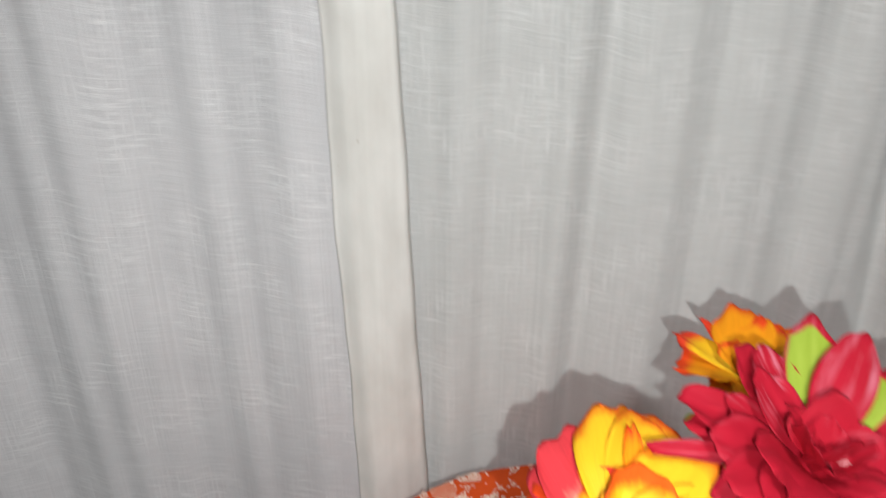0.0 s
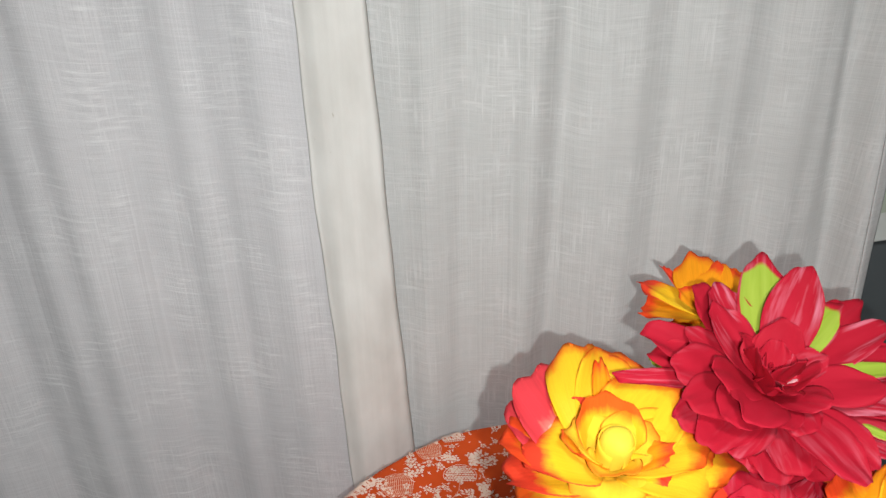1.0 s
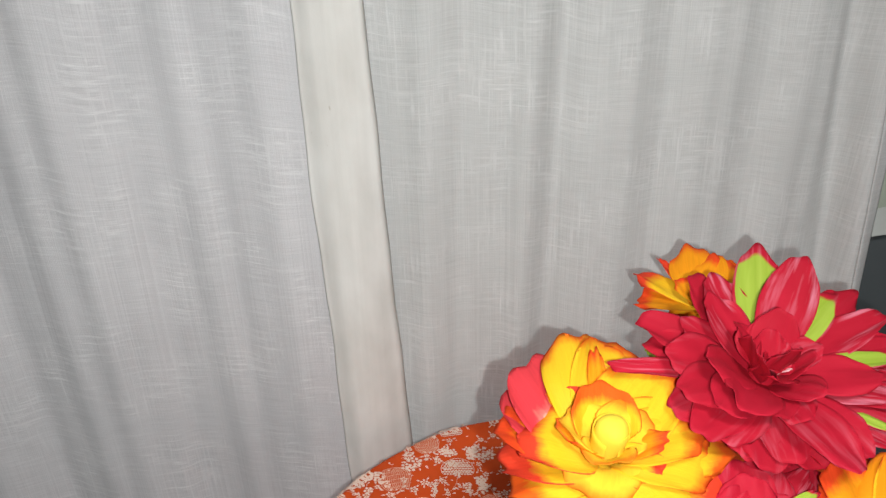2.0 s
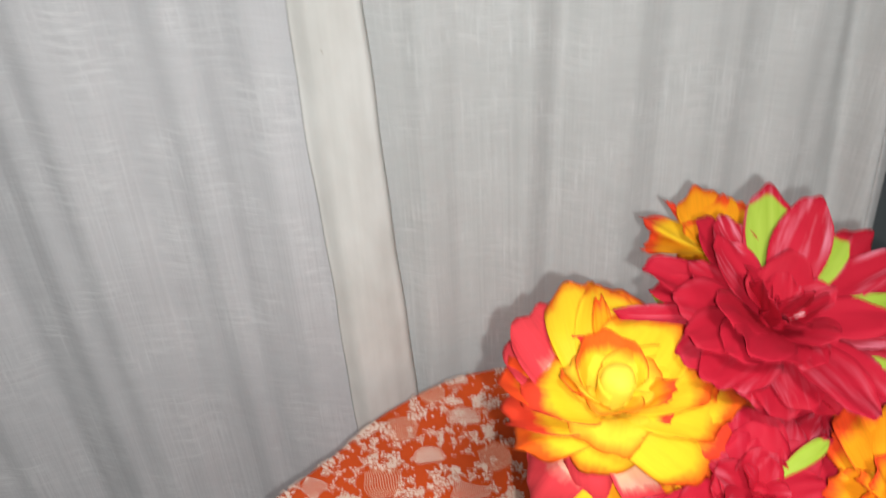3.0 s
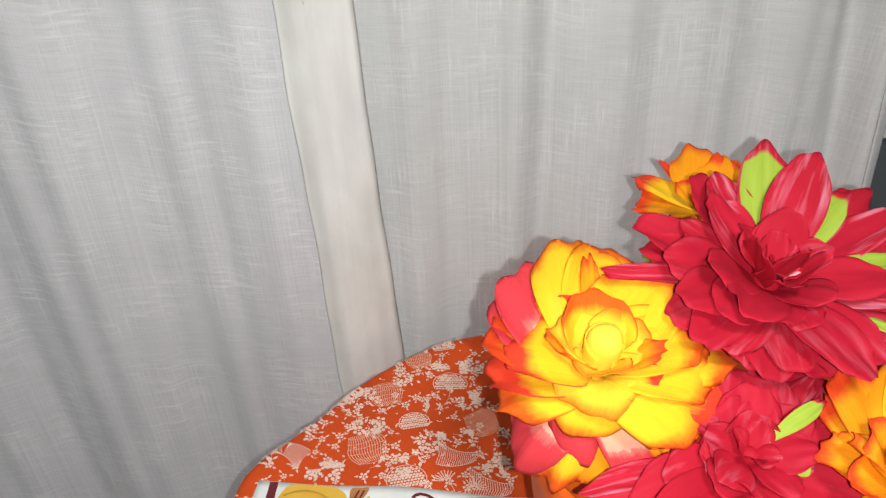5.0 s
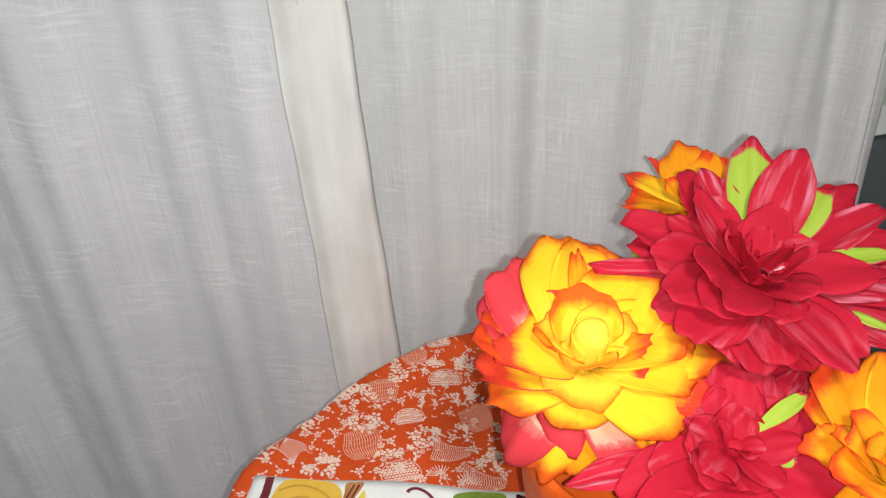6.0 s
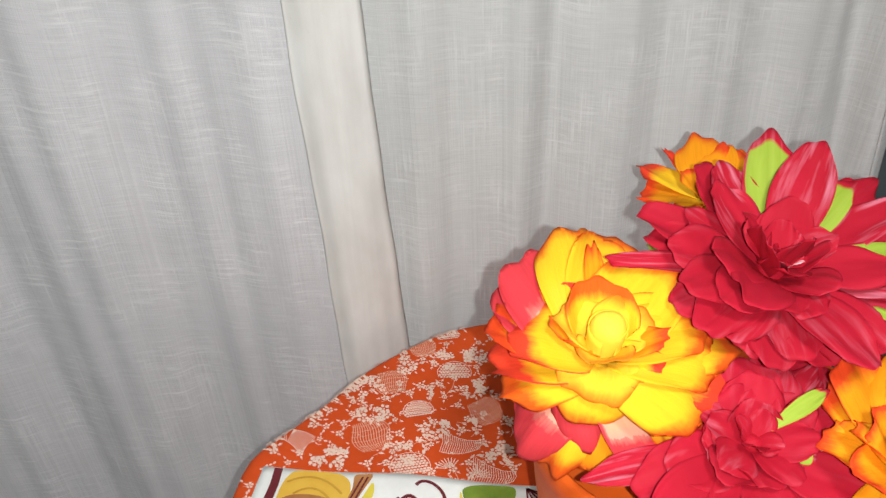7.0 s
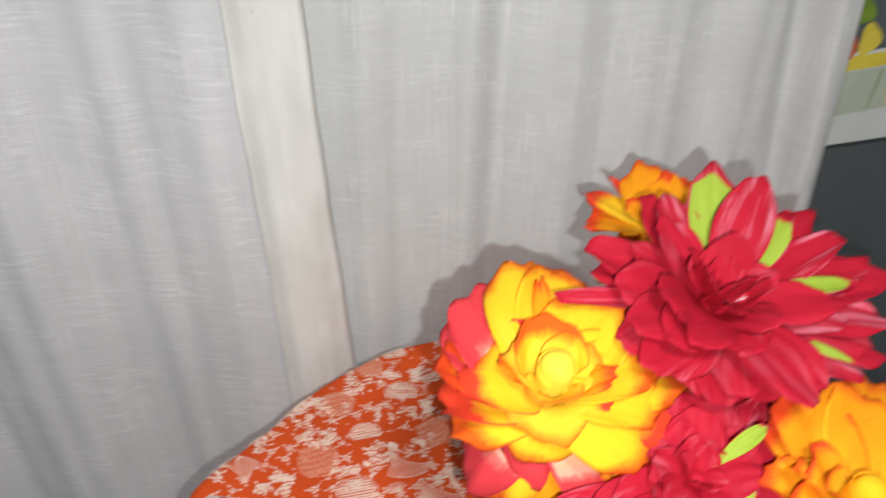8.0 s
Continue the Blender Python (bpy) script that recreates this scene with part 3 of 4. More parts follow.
v, f = sheet([[drape(*towel_point(0.17 + 0.83 * i / (NS - 1), 1 - j / (NT - 1)), 0.0042) for i in range(NS)] for j in range(NT)], 0.0016)
part("fabric", mesh_of("fabric", v, f, WHITE_CLOTH), napkin)


def rounded(shape, n=5):
    """A closed outline rounded between its corners."""
    out, m = [], len(shape)
    for i in range(m):
        p = [np.array(shape[(i + d) % m]) for d in (-1, 0, 1, 2)]
        for s in (k / n for k in range(n)):
            q = 0.5 * (2 * p[1] + (p[2] - p[0]) * s + (2 * p[0] - 5 * p[1] + 4 * p[2] - p[3]) * s * s + (3 * p[1] - p[0] - 3 * p[2] + p[3]) * s ** 3)
            out.append((float(q[0]), max(0.003, float(q[1]))))
    return out


def towel_print(name, shape, mat, lift, label):
    shape = rounded(shape)
    pts = [drape(*towel_point(s, t), 0.0043 + 0.00025 * lift) for s, t in shape]
    return part(name, mesh_of(name, pts, [tuple(range(len(pts)))], mat, smooth=False), napkin, label)


def towel_line(name, shape, w, mat, lift, label):
    left, right = [], []
    for i, (s, t) in enumerate(shape):
        a, b = shape[max(i - 1, 0)], shape[min(i + 1, len(shape) - 1)]
        d = math.hypot((b[0] - a[0]) * 0.235, (b[1] - a[1]) * 0.16) or 1
        ns, nt = -(b[1] - a[1]) * 0.16 / d, (b[0] - a[0]) * 0.235 / d
        left.append((s + ns * w / 0.235, t + nt * w / 0.16))
        right.append((s - ns * w / 0.235, t - nt * w / 0.16))
    pts = [drape(*towel_point(s, t), 0.0043 + 0.00025 * lift) for s, t in left + right]
    n = len(shape)
    return part(name, mesh_of(name, pts, [(i, i + 1, n + i + 1, n + i) for i in range(n - 1)], mat, smooth=False), napkin, label)


towel_print("fruit", [(0.240, 0.18), (0.232, 0.10), (0.245, 0.03), (0.27, 0.006), (0.33, 0.004), (0.375, 0.012), (0.405, 0.05), (0.41, 0.13), (0.39, 0.2), (0.30, 0.24)], GOLD, 1, "golden painted fruit")
towel_print("fruit_shade", [(0.222, 0.20), (0.25, 0.135), (0.30, 0.115), (0.35, 0.125), (0.385, 0.155), (0.40, 0.24), (0.33, 0.30), (0.25, 0.28)], BROWN, 2, "brown painted shading")
for k in (0, 2):
    towel_line("brush_stroke", [(0.245 + 0.012 * k + (0.145 - 0.02 * k) * t, 0.035 + 0.026 * k + 0.05 * (2 * t - 0.8) ** 2) for t in np.linspace(0, 1, 11)], 0.0007, OCHRE, 3, "broad ochre brush stroke")
for a in (0.425, 0.438):
    towel_line("brush_stroke", [(a + 0.012 - 0.03 * t, 0.025 + 0.13 * t) for t in np.linspace(0, 1, 6)], 0.0006, MAROON, 3, "thin dark brush stroke")
towel_print("stalk", [(0.415, 0.02), (0.44, 0.012), (0.462, 0.016), (0.445, 0.08), (0.42, 0.16), (0.40, 0.17), (0.414, 0.08)], BROWN, 2, "brown painted stalk")
towel_print("stalk_light", [(0.464, 0.05), (0.470, 0.10), (0.455, 0.18), (0.43, 0.18), (0.448, 0.10)], YELLOW, 1, "yellow painted edge")
towel_line("stripe", [(0.212, 0.004), (0.215, 0.08), (0.212, 0.16), (0.205, 0.26)], 0.0026, MAROON, 1, "maroon painted stripe")
towel_line("scroll", [(0.60 + 0.05 * math.cos(a) * (1 + 0.15 * a), 0.10 + 0.07 * math.sin(a)) for a in np.linspace(-2.4, 2.9, 26)], 0.0011, MAROON, 1, "maroon painted scroll")
towel_line("scroll", [(0.53 + 0.06 * t, 0.155 - 0.05 * math.sin(3 * t)) for t in np.linspace(0, 1, 10)], 0.0013, MAROON, 1, "maroon painted scroll")
towel_print("leaf", [(0.695, 0.05), (0.73, 0.02), (0.78, 0.012), (0.83, 0.02), (0.815, 0.10), (0.76, 0.16), (0.71, 0.12)], GREEN, 1, "green painted leaf")
towel_print("leaf_edge", [(0.69, 0.06), (0.705, 0.12), (0.755, 0.165), (0.72, 0.17), (0.69, 0.11)], YELLOW, 2, "yellow painted leaf edge")
for a in range(5):
    towel_line("vein", [(0.86 + 0.022 * a * t, 0.015 + (0.10 - 0.012 * a) * t) for t in (0, 0.4, 0.8, 1.0)], 0.0006, MAROON, 1, "thin maroon painted line")
towel_print("leaf", [(0.93, 0.012), (0.985, 0.015), (0.99, 0.06), (0.95, 0.055)], GREEN, 1, "green painted leaf")

# ---- flower pot ----
PX, PY = 0.140, 0.262
pot = tagged(thing("flower_pot", pose(PX, PY, TOP + 0.0016)), "orange glazed flower pot standing on the tablecloth", "pot")
part("body", lathe("body", [(0.0, 0.0), (0.038, 0.0), (0.041, 0.004), (0.048, 0.04), (0.056, 0.085), (0.0585, 0.105), (0.0605, 0.108), (0.0605, 0.119), (0.058, 0.122),
                            (0.055, 0.119), (0.052, 0.09), (0.042, 0.02), (0.0, 0.012)], POT, 56), pot)
part("liner", lathe("liner", [(0.0, 0.112), (0.030, 0.110), (0.050, 0.104), (0.0538, 0.107), (0.052, 0.098), (0.0, 0.096)], POT, 40), pot, "orange liner closing the pot's mouth")


# ---- flowers ----
def petal_points(length, width, e0, e1, r0, h0, kind, cup, ruffle, seed, wrap=0.0):
    """A petal along +x from the flower's middle: it leaves at e0 degrees and ends at e1 degrees above the flower's plane.
    Its tip is an arc (round) or a blunt point, and its surface is creased like pressed fabric.
    A wrap bends it round the flower's axis, with one side that much higher than the other."""
    g = random.Random(seed)
    nu, nv = 17, 19
    ph = [g.uniform(0, 6.28) for _ in range(8)]
    fine = np.linspace(0, 1.12, 57)
    e = np.radians(e0 + (e1 - e0) * np.minimum(fine, 1.1) ** 1.2)
    step = np.concatenate([[0], np.diff(fine)]) * length
    r, h = r0 + np.cumsum(np.cos(e) * step), h0 + np.cumsum(np.sin(e) * step)
    base, taper, lag, power = (0.50, 0.15, 0.20, 3.0) if kind == "round" else (0.28, 0.26, 0.19, 1.9)
    out, uv = [], []
    for t in np.linspace(0, 1, nv):
        w = width / 2 * (base + (1 - base) * math.sin(math.pi / 2 * min(1, t / 0.62))) * (1 - taper * max(0.0, (t - 0.55) / 0.45) ** 2)
        row = []
        for i in range(nu):
            s = 2 * i / (nu - 1) - 1
            q = t * (1 - lag * abs(s) ** power * t * t)
            if kind == "round":
                q += t ** 3 * (0.030 * math.sin(4.6 * s + ph[3]) + 0.030 * math.sin(9.5 * s + ph[4]))
            else:
                q += t ** 3 * 0.018 * math.sin(6.0 * s + ph[3])
            k = float(np.interp(q, fine, r))
            z = float(np.interp(q, fine, h))
            a = float(np.interp(q, fine, e))
            lift = cup * width * s * s * (0.35 + 0.65 * math.sin(math.pi * min(1, t * 0.9)))
            lift += ruffle * t * t * (math.sin(2.6 * s + ph[0]) * 0.7 + math.sin(5.1 * s + ph[1]) * 0.5 + 0.25 * math.sin(9 * s + ph[5])) * (0.35 + abs(s))
            lift += 0.014 * width * math.sin(7 * t + ph[2]) * s
            lift -= 0.012 * width * math.exp(-(s / 0.14) ** 2) * math.sin(math.pi * t)
            lift += 0.0011 * t * noise.noise(Vector((k * 70 + ph[6], w * s * 110, ph[7])))
            lift += 0.0006 * t * noise.noise(Vector((k * 190 + ph[7], w * s * 260, ph[6])))
            lift += wrap * t * s
            out_r, out_z = k - lift * math.sin(a), z + lift * math.cos(a)
            if wrap:
                phi = max(-1.45, min(1.45, w * s / max(out_r, 0.006)))
                row.append((out_r * math.cos(phi), out_r * math.sin(phi), out_z))
            else:
                row.append((out_r, w * s, out_z))
            uv.append((i / (nu - 1), t))
        out.append(row)
    return np.array(out), np.array(uv)


def petal(parent, mat, ang, length, width, e0, e1, r0=0.003, h0=0.0, kind="round", cup=0.10, ruffle=0.002, seed=0, wrap=0.0, label="", roll=0.0):
    p, uv = petal_points(length, width, e0, e1, r0, h0, kind, cup, ruffle, seed, wrap)
    v, f = sheet(p, 0.0004, True)
    if roll:
        cr, sr = math.cos(radians(roll)), math.sin(radians(roll))
        v = np.stack([v[:, 0], v[:, 1] * cr - (v[:, 2] - h0) * sr, h0 + v[:, 1] * sr + (v[:, 2] - h0) * cr], axis=1)
    c, s = math.cos(radians(ang)), math.sin(radians(ang))
    v = np.stack([v[:, 0] * c - v[:, 1] * s, v[:, 0] * s + v[:, 1] * c, v[:, 2]], axis=1)
    return part("petal", mesh_of("petal", v, f, mat, np.vstack([uv, uv])), parent, label)


def facing(place, up):
    z = Vector(up).normalized()
    x = (Vector((1, 0, 0)) - z * z.x).normalized()
    y = z.cross(x)
    return Matrix.Translation(place) @ Matrix((x, y, z)).transposed().to_4x4()


def stem_for(flower, place, up, foot, sag=0.03):
    """A stem from the flower's underside down into the pot, in the flower's own axes."""
    m = facing(place, up).inverted()
    top = Vector(place) - Vector(up).normalized() * 0.006
    mid = top - Vector(up).normalized() * sag
    path = [m @ p for p in bend(top, mid, foot, 14)]
    part("stem", tube("stem", path, [0.0028] * 13 + [0.002], STEM, 8), flower, "green plastic-covered stem")
    part("calyx", lathe("calyx", [(0.0, -0.003), (0.006, -0.003), (0.005, -0.008), (0.003, -0.012), (0.0, -0.012)], LEAF, 16), flower)


def leaf(flower, place, up, at, tip, width, seed):
    """A lime fabric leaf between two places, as a part of its flower."""
    a, b = Vector(at), Vector(tip)
    d = b - a
    x = d.normalized()
    y = Vector((0, 0, 1)).cross(x).normalized()
    z = x.cross(y)
    m = facing(place, up).inverted() @ Matrix.Translation(a) @ Matrix((x, y, z)).transposed().to_4x4()
    p, uv = petal_points(d.length, width, 6, -8, 0.0, 0.0, "point", 0.10, 0.0015, seed)
    v, f = sheet(p, 0.0004, True)
    v = [m @ Vector(q) for q in v]
    part("leaf", mesh_of("leaf", v, f, LEAF, np.vstack([uv, uv])), flower, "lime green fabric leaf")


FOOT = [(PX + dx, PY + dy, TOP + 0.083) for dx, dy in ((-0.02, -0.005), (0.012, 0.004), (0.004, -0.022), (0.02, 0.024), (0.028, -0.012))]


def rose_bud(rose, k, bud_mat):
    """The rolled middle: a closed round bud with one petal edge winding round it."""
    profile = [(0.0, 0.0268), (0.0035, 0.0264), (0.0060, 0.0250), (0.0074, 0.0224), (0.0078, 0.019), (0.0070, 0.012), (0.005, 0.002)]
    n = 28
    verts = []
    for r, z in profile:
        for i in range(n):
            a = 2 * math.pi * i / n
            q = r * (1 + 0.05 * math.sin(3 * a + 260 * z))
            verts.append((q * k * math.cos(a), q * k * math.sin(a), z * k))
    part("bud", mesh_of("bud", verts, grid_faces(n, len(profile), True), bud_mat, [(0.5, 0.15)] * len(verts)), rose, "tightly rolled bud")
    turns = []
    for j in range(5):
        row = []
        for i in range(40):
            a = -1.2 + 5.4 * i / 39
            r = (0.0070 + 0.0016 * i / 39 + 0.0007 * j / 4) * k
            row.append((r * math.cos(a), r * math.sin(a), (0.004 + (0.0195 - 0.004 * (i / 39) ** 2) * j / 4) * k))
        turns.append(row)
    v, f = sheet(turns, 0.0004)
    uv = [(0.5, 0.15 + 0.3 * j / 4) for j in range(5) for i in range(40)]
    part("petal", mesh_of("petal", v, f, bud_mat, uv + uv), rose)


# yellow rose with orange rims; petals as turn, length, width, rise at base and tip, start height, cloth, cup, roll
def rose_petals(rose, rows, seed, ruffle, start=0.004, wrap=0.0012):
    for i, (ang, length, width, e0, e1, h0, mat, cup, roll) in enumerate(rows):
        petal(rose, mat, ang, length / 1000, width / 1000, e0, e1, start, h0 / 1000, cup=cup * 0.45, wrap=wrap, ruffle=ruffle * min(1.0, width / 24), seed=seed + int(ang) + i, roll=roll)


place, up = (0.1020, 0.2520, 0.9255), (0.0, -0.2, 0.98)
rose = tagged(thing("artificial_rose", facing(place, up)), "large open yellow fabric rose with orange-red petal rims", "flower", "roses of the bouquet")
rose_bud(rose, 0.95, ROSE_HEART)
ROSE_BACK = (
    (111, 59, 64, 25, -10, -3, ROSE_PINK, 0.03, 0), (129, 52, 50, 25, -10, -4, ROSE_PINK, 0.04, 0), (88, 65, 50, 27, -13, 0, ROSE, 0.12, 0),
    (71, 65, 44, 26, -14, -1, ROSE, 0.12, 0), (84, 50, 10, 27, 12, 0, ROSE_ORANGE, 0.12, 0), (7, 59, 46, 27, -33, -1, ROSE, 0.12, 0),
    (353, 60, 54, 24, -36, -2, ROSE_TIP, 0.12, 0), (148, 49, 46, 30, -30, -2, ROSE_ORANGE, 0.12, 0), (166, 45, 48, 23, -42, -3, ROSE_TIP, 0.12, 0),
)
ROSE_LOWER = (
    (183, 41, 42, 17, -53, -4, ROSE, 0.12, 0), (200, 53, 40, -17, -92, -6, ROSE_PINK, 0.12, 0), (227, 50, 34, -17, -92, -8, ROSE, 0.12, 0),
    (246, 44, 40, -18, -93, -6, ROSE_ORANGE, 0.12, 0), (275, 36, 58, -12, -87, -4, ROSE_PINK, 0.12, 0), (313, 52, 54, 1, -74, -6, ROSE_PINK, 0.12, 0),
    (310, 49, 14, 4, -66, -5, ROSE, 0.12, 0), (339, 55, 46, 19, -56, -3, ROSE_TIP, 0.12, 0),
)
ROSE_MIDDLE = (
    (154, 41, 60, 50, -50, 0, ROSE_TIP, 0.1, 0), (160, 26, 28, 65, 5, 0, ROSE_ORANGE, 0.15, 0), (46, 49, 46, 42, 2, 0, ROSE, 0.12, 0),
    (244, 31, 56, 29, -86, 0, ROSE, 0.08, 0), (288, 25, 24, 43, -52, 0, ROSE_TIP, 0.15, -12), (326, 50, 58, 37, -68, 0, ROSE, 0.08, 0),
    (4, 44, 40, 54, -26, 0, ROSE, 0.15, 0), (347, 49, 44, 46, -44, 0, ROSE, 0.12, 0), (313, 27, 22, 55, -25, 0, ROSE_TIP, 0.15, 10),
    (346, 29, 16, 54, 34, 0, ROSE_ORANGE, 0.1, 0),
)
ROSE_INNER = (
    (90, 30, 42, 56, 31, 0, ROSE, 0.15, 0), (137, 25, 40, 74, 4, 0, ROSE_HEART, 0.15, 0), (31, 25, 34, 75, 10, 0, ROSE_HEART, 0.15, 0),
    (245, 26, 46, 63, -52, 0, ROSE_HEART, 0.1, 0), (250, 22, 36, 82, 22, 0, ROSE_HEART, 0.15, 0),
)
rose_petals(rose, ROSE_BACK, 0, 0.0042)
rose_petals(rose, ROSE_LOWER, 20, 0.0046)
rose_petals(rose, ROSE_MIDDLE, 40, 0.0040)
rose_petals(rose, ROSE_INNER, 60, 0.0022, 0.005, 0.0008)
stem_for(rose, place, up, FOOT[0])


# red dahlias; rings of the closed middle as number, length, width, rise at base and tip, start radius and height
RINGS = ((5, 25, 19, 52, 42, 2.0, 5), (6, 18, 13, 64, 56, 1.5, 5), (4, 12, 9, 80, 84, 1.0, 5))
LOW_RINGS = ((5, 36, 27, 30, 18, 2.0, 4), (4, 22, 17, 56, 46, 1.5, 5))
RED, PINK, LIME = DAHLIA, DAHLIA_OUTER, DAHLIA_LIME


def dahlia(name_label, place, up, foot, rows, rings, k, seed):
    d = tagged(thing("artificial_dahlia", facing(place, up)), name_label, "flower", "dahlias of the bouquet")
    for i, (ang, length, width, e0, e1, h0, mat, start, roll) in enumerate(rows):
        lime = mat is LIME
        petal(d, mat, ang, length / 1000, width / 1000, e0, e1, start / 1000, h0 / 1000, "point", 0.04 if lime else 0.07, 0.0010 if lime else 0.0020, int(ang * 3 + length) + seed + i,
              roll=roll, label="lime green petal with a red margin" if lime else "")
    g = random.Random(seed)
    for n, length, width, e0, e1, r0, h0 in rings:
        for i in range(n):
            ang = 360 * i / n + g.uniform(-17, 17) + n * 13
            petal(d, DAHLIA, ang, length * k * g.uniform(0.78, 1.12) / 1000, width * k * g.uniform(0.85, 1.2) / 1000,
                  e0 + g.uniform(-9, 9), e1 + g.uniform(-14, 14), r0 / 1000, h0 / 1000, "point", g.uniform(-0.02, 0.09), 0.0016, seed + i + n * 11, roll=g.uniform(-16, 16))
    for ang, tall in ((75, 15), (300, 10)) if k > 0.9 else ():
        petal(d, STAMEN, ang, tall / 1000, 0.0032, 72, 50, 0.006, 0.008, "point", 0.1, 0.0004, seed + tall, label="pale pink centre petal")
    profile = [(0.0, 0.007), (0.003, 0.0065), (0.0050, 0.005), (0.006, 0.003), (0.007, -0.014)]
    part("bud", mesh_of("bud", [(r * k * math.cos(0.35 * i), r * k * math.sin(0.35 * i), z * k + 0.004) for r, z in profile for i in range(18)],
                        grid_faces(18, 5, True), DAHLIA, [(0.5, 0.2)] * 90), d, "dark red closed middle")
    stem_for(d, place, up, foot)
    return d


place, up = (0.1820, 0.2760, 0.9480), (0.03, -0.25, 0.97)
BIG_BACK = (
    (102, 62, 26, 7, 7, 0, RED, 4, 0), (98, 56, 26, 14, 14, 0, PINK, 4, 0), (114, 43, 25, 25, 25, 0, PINK, 4, 0),
    (74, 74, 27, 16, 16, 0, LIME, 4, 0), (57, 66, 27, 25, 30, 0, PINK, 4, 0), (35, 80, 24, 9, 4, 0, RED, 4, 0),
    (38, 58, 19, 17, 17, 3, LIME, 4, 0), (20, 73, 21, 13, 13, 0, PINK, 4, 0), (11, 82, 24, 8, 3, 0, RED, 4, 0),
    (360, 66, 13, 19, 4, 0, LIME, 4, 0), (134, 41, 24, 11, 11, 0, RED, 4, 0),
)
BIG_SIDE = (
    (344, 49, 25, 24, 14, 0, RED, 4, 0), (343, 54, 26, 13, 3, 0, PINK, 4, 0), (336, 66, 25, 6, -4, 0, RED, 4, 0),
    (4, 88, 27, 9, 1, 0, RED, 4, 0), (347, 77, 27, 8, 0, 0, PINK, 4, 0), (335, 74, 26, 3, -7, 0, RED, 4, 0),
    (322, 64, 24, 4, -6, 0, PINK, 4, 0), (324, 63, 7, 7, -1, 0, LIME, 4, 0), (296, 54, 28, 15, 5, 0, RED, 4, 0),
    (282, 61, 27, 20, 5, 0, RED, 4, 0), (263, 45, 28, 9, -6, 0, RED, 4, 0), (279, 45, 30, 4, -16, 0, RED, 4, 0),
    (291, 49, 28, 2, -18, 0, RED, 4, 0), (251, 48, 30, 4, -11, 0, RED, 4, 0), (239, 45, 28, 4, -11, 0, RED, 4, 0),
)
BIG_LEFT = (
    (228, 49, 26, 14, -1, 0, RED, 4, 0), (203, 53, 28, 9, -1, 0, RED, 4, 0), (217, 56, 26, 15, 0, 0, RED, 4, 0),
    (177, 48, 32, 22, 12, 0, RED, 4, 0), (202, 53, 28, 24, 9, 0, RED, 4, 0), (145, 59, 27, 6, 1, 0, RED, 4, 0),
    (155, 52, 24, 2, -3, 0, RED, 4, 0), (176, 71, 12, 7, 2, 0, PINK, 4, 0),
)
BIG_INNER = (
    (66, 33, 22, 67, 67, 0, RED, 4, 0), (196, 35, 20, 65, 65, 0, RED, 4, 0), (195, 42, 25, 39, 29, 0, RED, 4, 0),
    (220, 48, 27, 31, 11, 0, RED, 4, 0), (229, 47, 28, 39, 14, 0, RED, 4, 0), (247, 36, 26, 35, 15, 0, RED, 4, 0),
    (328, 29, 22, 67, 62, 0, RED, 4, 0), (297, 30, 26, 42, 32, 0, RED, 4, 0), (277, 33, 18, 79, 79, 0, RED, 4, 0),
    (271, 33, 26, 28, 13, 0, RED, 4, 0),
)
dahlia("large red fabric dahlia with pink streaks and some lime petals", place, up, FOOT[1], BIG_BACK + BIG_SIDE + BIG_LEFT + BIG_INNER, RINGS, 1.0, 11)
place2, up2 = (0.1550, 0.2150, 0.9050), (0.03, -0.30, 0.95)
LOW_BACK = (
    (13, 38, 22, 14, 9, 0, RED, 4, 0), (25, 30, 8, 19, 11, 11, LIME, 7, 0), (340, 12, 13, 17, 12, 7, LIME, 12, 0),
    (39, 48, 20, 9, 4, 0, PINK, 4, 0), (84, 23, 30, 36, 26, 0, RED, 4, 0), (56, 42, 30, 10, 5, 0, RED, 4, 0),
    (83, 34, 32, 23, 18, 0, RED, 4, 0), (41, 57, 28, 4, -1, 0, RED, 4, 0), (33, 58, 28, 2, -3, 0, RED, 4, 0),
    (77, 28, 26, 38, 30, 0, RED, 4, 0), (77, 20, 22, 68, 63, 0, RED, 4, 0), (29, 32, 24, 13, 8, 0, RED, 4, 0),
    (151, 21, 24, 33, 23, 0, RED, 4, 0), (183, 19, 24, 31, 16, 0, RED, 4, 0),
)
LOW_FRONT = (
    (195, 35, 28, 16, -4, 0, RED, 4, 0), (185, 65, 15, 1, -14, 0, PINK, 4, 0), (196, 49, 26, 7, -13, 0, RED, 4, 0),
    (323, 35, 24, 11, 1, 0, RED, 4, 0), (312, 19, 22, 29, 19, 0, RED, 4, 0), (219, 26, 22, 36, 16, 0, RED, 4, 0),
    (264, 21, 24, 44, 24, 0, RED, 4, 0),
)
LOW_NEAR = (
    (215, 60, 26, 14, 8, 0, RED, 4, 4), (240, 56, 26, 14, 8, -1, RED, 4, -6), (268, 56, 26, 14, 8, 0, RED, 4, 5), (296, 54, 26, 14, 8, -1, RED, 4, -4), (322, 58, 26, 16, 10, 0, RED, 4, 0),
)
dahlia("smaller red fabric dahlia with lime petals, low in the bouquet", place2, up2, FOOT[2], LOW_BACK + LOW_FRONT + LOW_NEAR, LOW_RINGS, 0.66, 29)

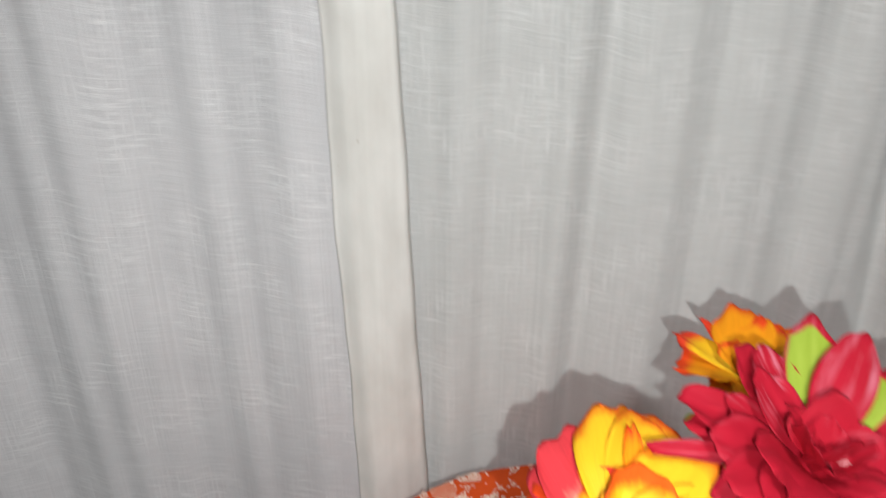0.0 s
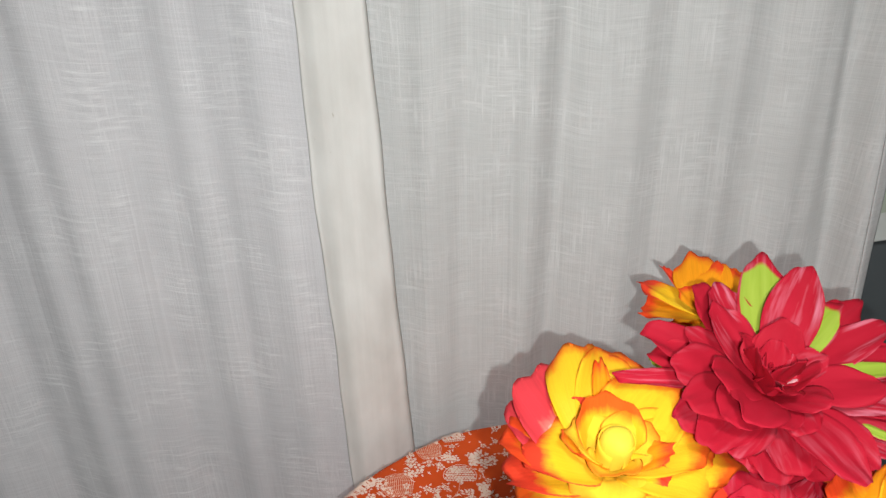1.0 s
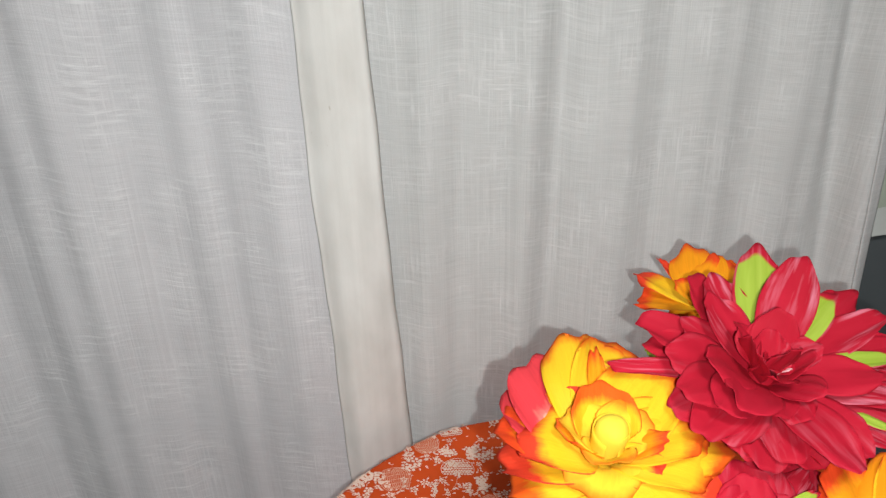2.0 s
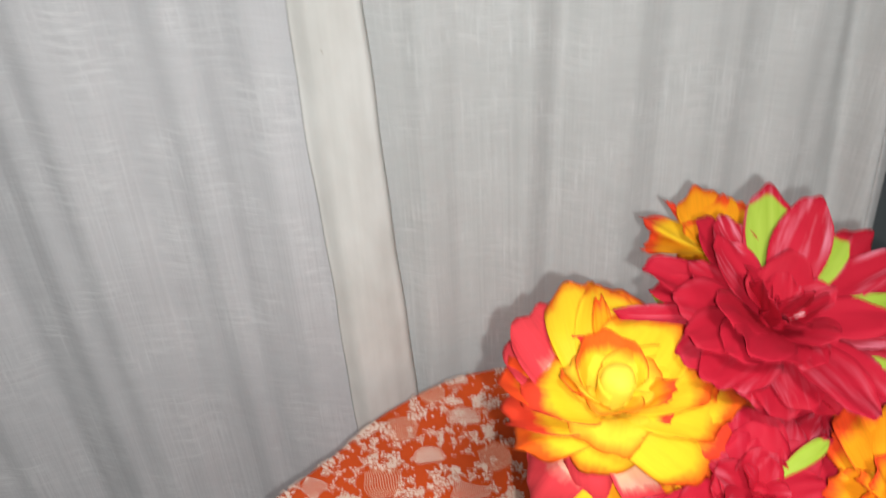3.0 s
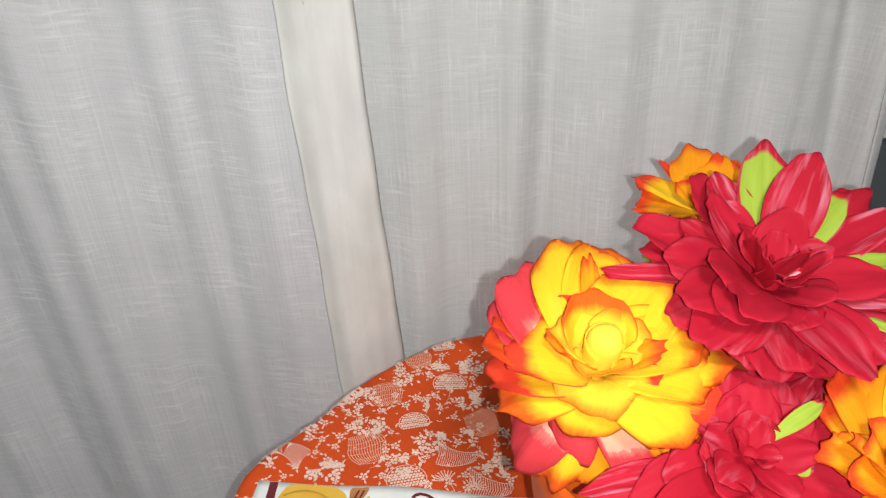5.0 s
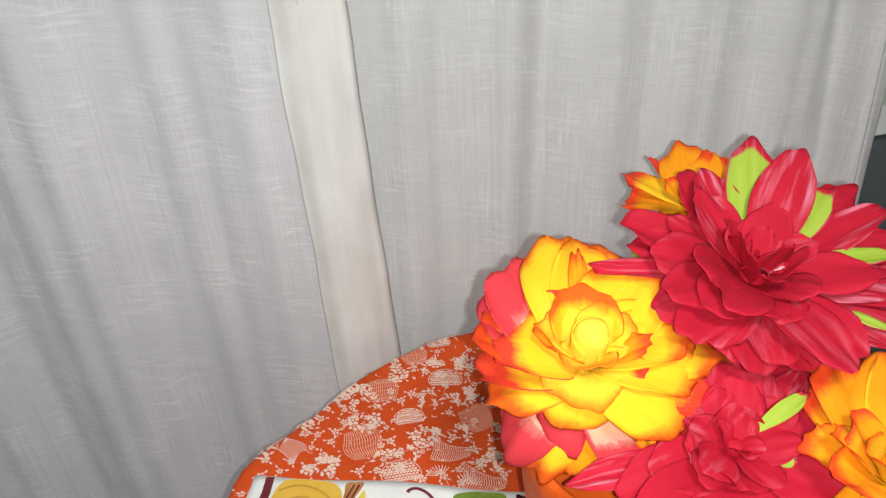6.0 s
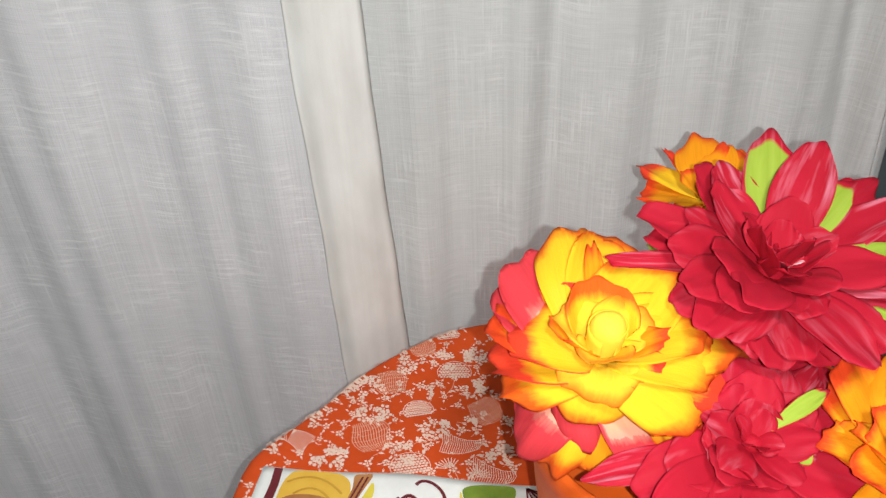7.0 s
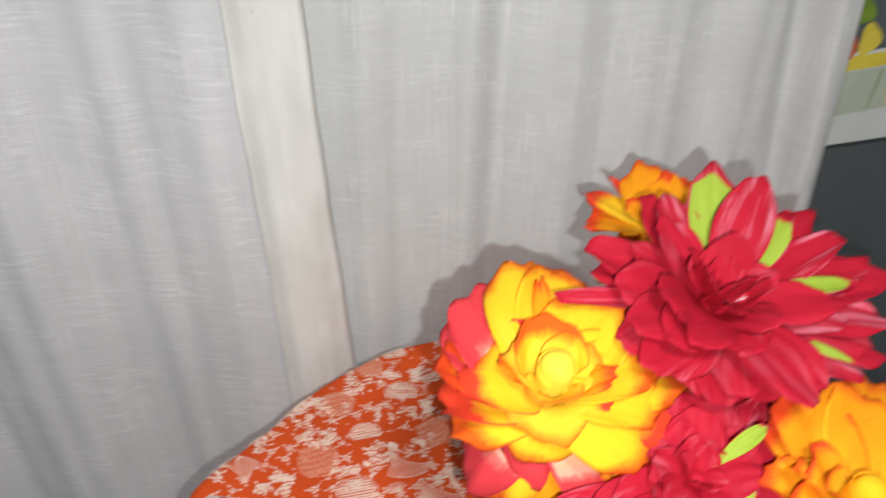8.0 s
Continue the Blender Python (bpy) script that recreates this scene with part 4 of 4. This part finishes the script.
# orange roses behind and beside
place3, up3 = (0.1880, 0.3560, 0.9380), (-0.15, 0.05, 1.0)
rose_back = tagged(thing("artificial_rose", facing(place3, up3)), "orange fabric rose with frilled petals behind the red dahlia", "flower", "roses of the bouquet")
rose_bud(rose_back, 0.6, ROSE_ORANGE)
FRILLED = (
    (156, 33, 34, 15, -10, 0, ROSE_ORANGE, 0.12, 0), (125, 41, 22, 20, 0, 0, ROSE_TIP, 0.12, 0), (107, 39, 8, 24, 24, 0, ROSE_TIP, 0.12, 0),
    (74, 42, 36, 37, 7, 0, ROSE_ORANGE, 0.12, 0), (50, 35, 30, 38, 8, 0, ROSE_ORANGE, 0.12, 0), (37, 36, 22, 26, 11, 0, ROSE, 0.12, 0),
    (152, 15, 32, -4, -29, 0, ROSE_ORANGE, 0.12, 0), (117, 18, 18, 46, 36, 0, ROSE_ORANGE, 0.12, 0),
)
FRILLED_REST = (
    (0, 36, 36, 12, 0, -1, ROSE_ORANGE, 0.14, 0), (318, 36, 36, 10, -4, -1, ROSE_ORANGE, 0.14, 0), (278, 34, 36, 8, -8, -1, ROSE_ORANGE, 0.14, 0), (238, 32, 36, 6, -10, -1, ROSE_ORANGE, 0.14, 0),
)
rose_petals(rose_back, FRILLED + FRILLED_REST, 300, 0.0030)
stem_for(rose_back, place3, up3, FOOT[3])
leaf(rose_back, place3, up3, (0.176, 0.340, 0.915), (0.146, 0.318, 0.932), 0.024, 3)
leaf(rose_back, place3, up3, (0.180, 0.335, 0.905), (0.150, 0.312, 0.912), 0.022, 8)

place4, up4 = (0.2070, 0.1900, 0.9120), (0.05, -0.25, 0.97)
rose_side = tagged(thing("artificial_rose", facing(place4, up4)), "orange and yellow fabric rose at the edge of the bouquet", "flower", "roses of the bouquet")
rose_bud(rose_side, 0.85, ROSE_ORANGE)
SIDE_PETALS = (
    (153, 31, 28, 16, -4, 0, ROSE_ORANGE, 0.12, 0), (131, 28, 30, 11, -4, 0, ROSE, 0.12, 0), (106, 41, 28, 4, -11, 0, ROSE_ORANGE, 0.12, 0),
    (88, 50, 26, 2, -13, 0, ROSE_ORANGE, 0.12, 0), (69, 57, 34, 7, -13, 0, ROSE_ORANGE, 0.12, 0), (61, 54, 30, 13, -7, 0, ROSE, 0.12, 0),
    (50, 71, 38, 11, -14, 0, ROSE_ORANGE, 0.12, 0), (70, 48, 34, 14, -11, 0, ROSE_ORANGE, 0.12, 0), (152, 28, 24, 40, 20, 0, ROSE, 0.12, 0),
    (127, 26, 24, 44, 29, 0, ROSE_ORANGE, 0.12, 0), (188, 28, 26, 36, 11, 0, ROSE_ORANGE, 0.12, 0), (166, 24, 22, 61, 51, 0, ROSE, 0.12, 0),
)
SIDE_REST = (
    (92, 50, 40, 14, 2, 0, ROSE_ORANGE, 0.14, 0), (62, 52, 42, 14, 2, 0, ROSE_ORANGE, 0.14, 0), (28, 52, 42, 12, 0, -1, ROSE_ORANGE, 0.14, 0), (354, 50, 42, 10, -4, -1, ROSE_ORANGE, 0.14, 0),
    (320, 50, 42, 8, -8, -1, ROSE_ORANGE, 0.14, 0), (288, 50, 40, 6, -12, -1, ROSE_ORANGE, 0.14, 0), (256, 48, 40, 4, -14, -1, ROSE_ORANGE, 0.14, 0), (228, 50, 34, 4, -12, -2, ROSE_ORANGE, 0.14, 0),
)
rose_petals(rose_side, SIDE_PETALS + SIDE_REST, 500, 0.0034)
stem_for(rose_side, place4, up4, FOOT[4])
leaf(rose_side, place4, up4, (0.200, 0.214, 0.880), (0.172, 0.196, 0.886), 0.018, 12)
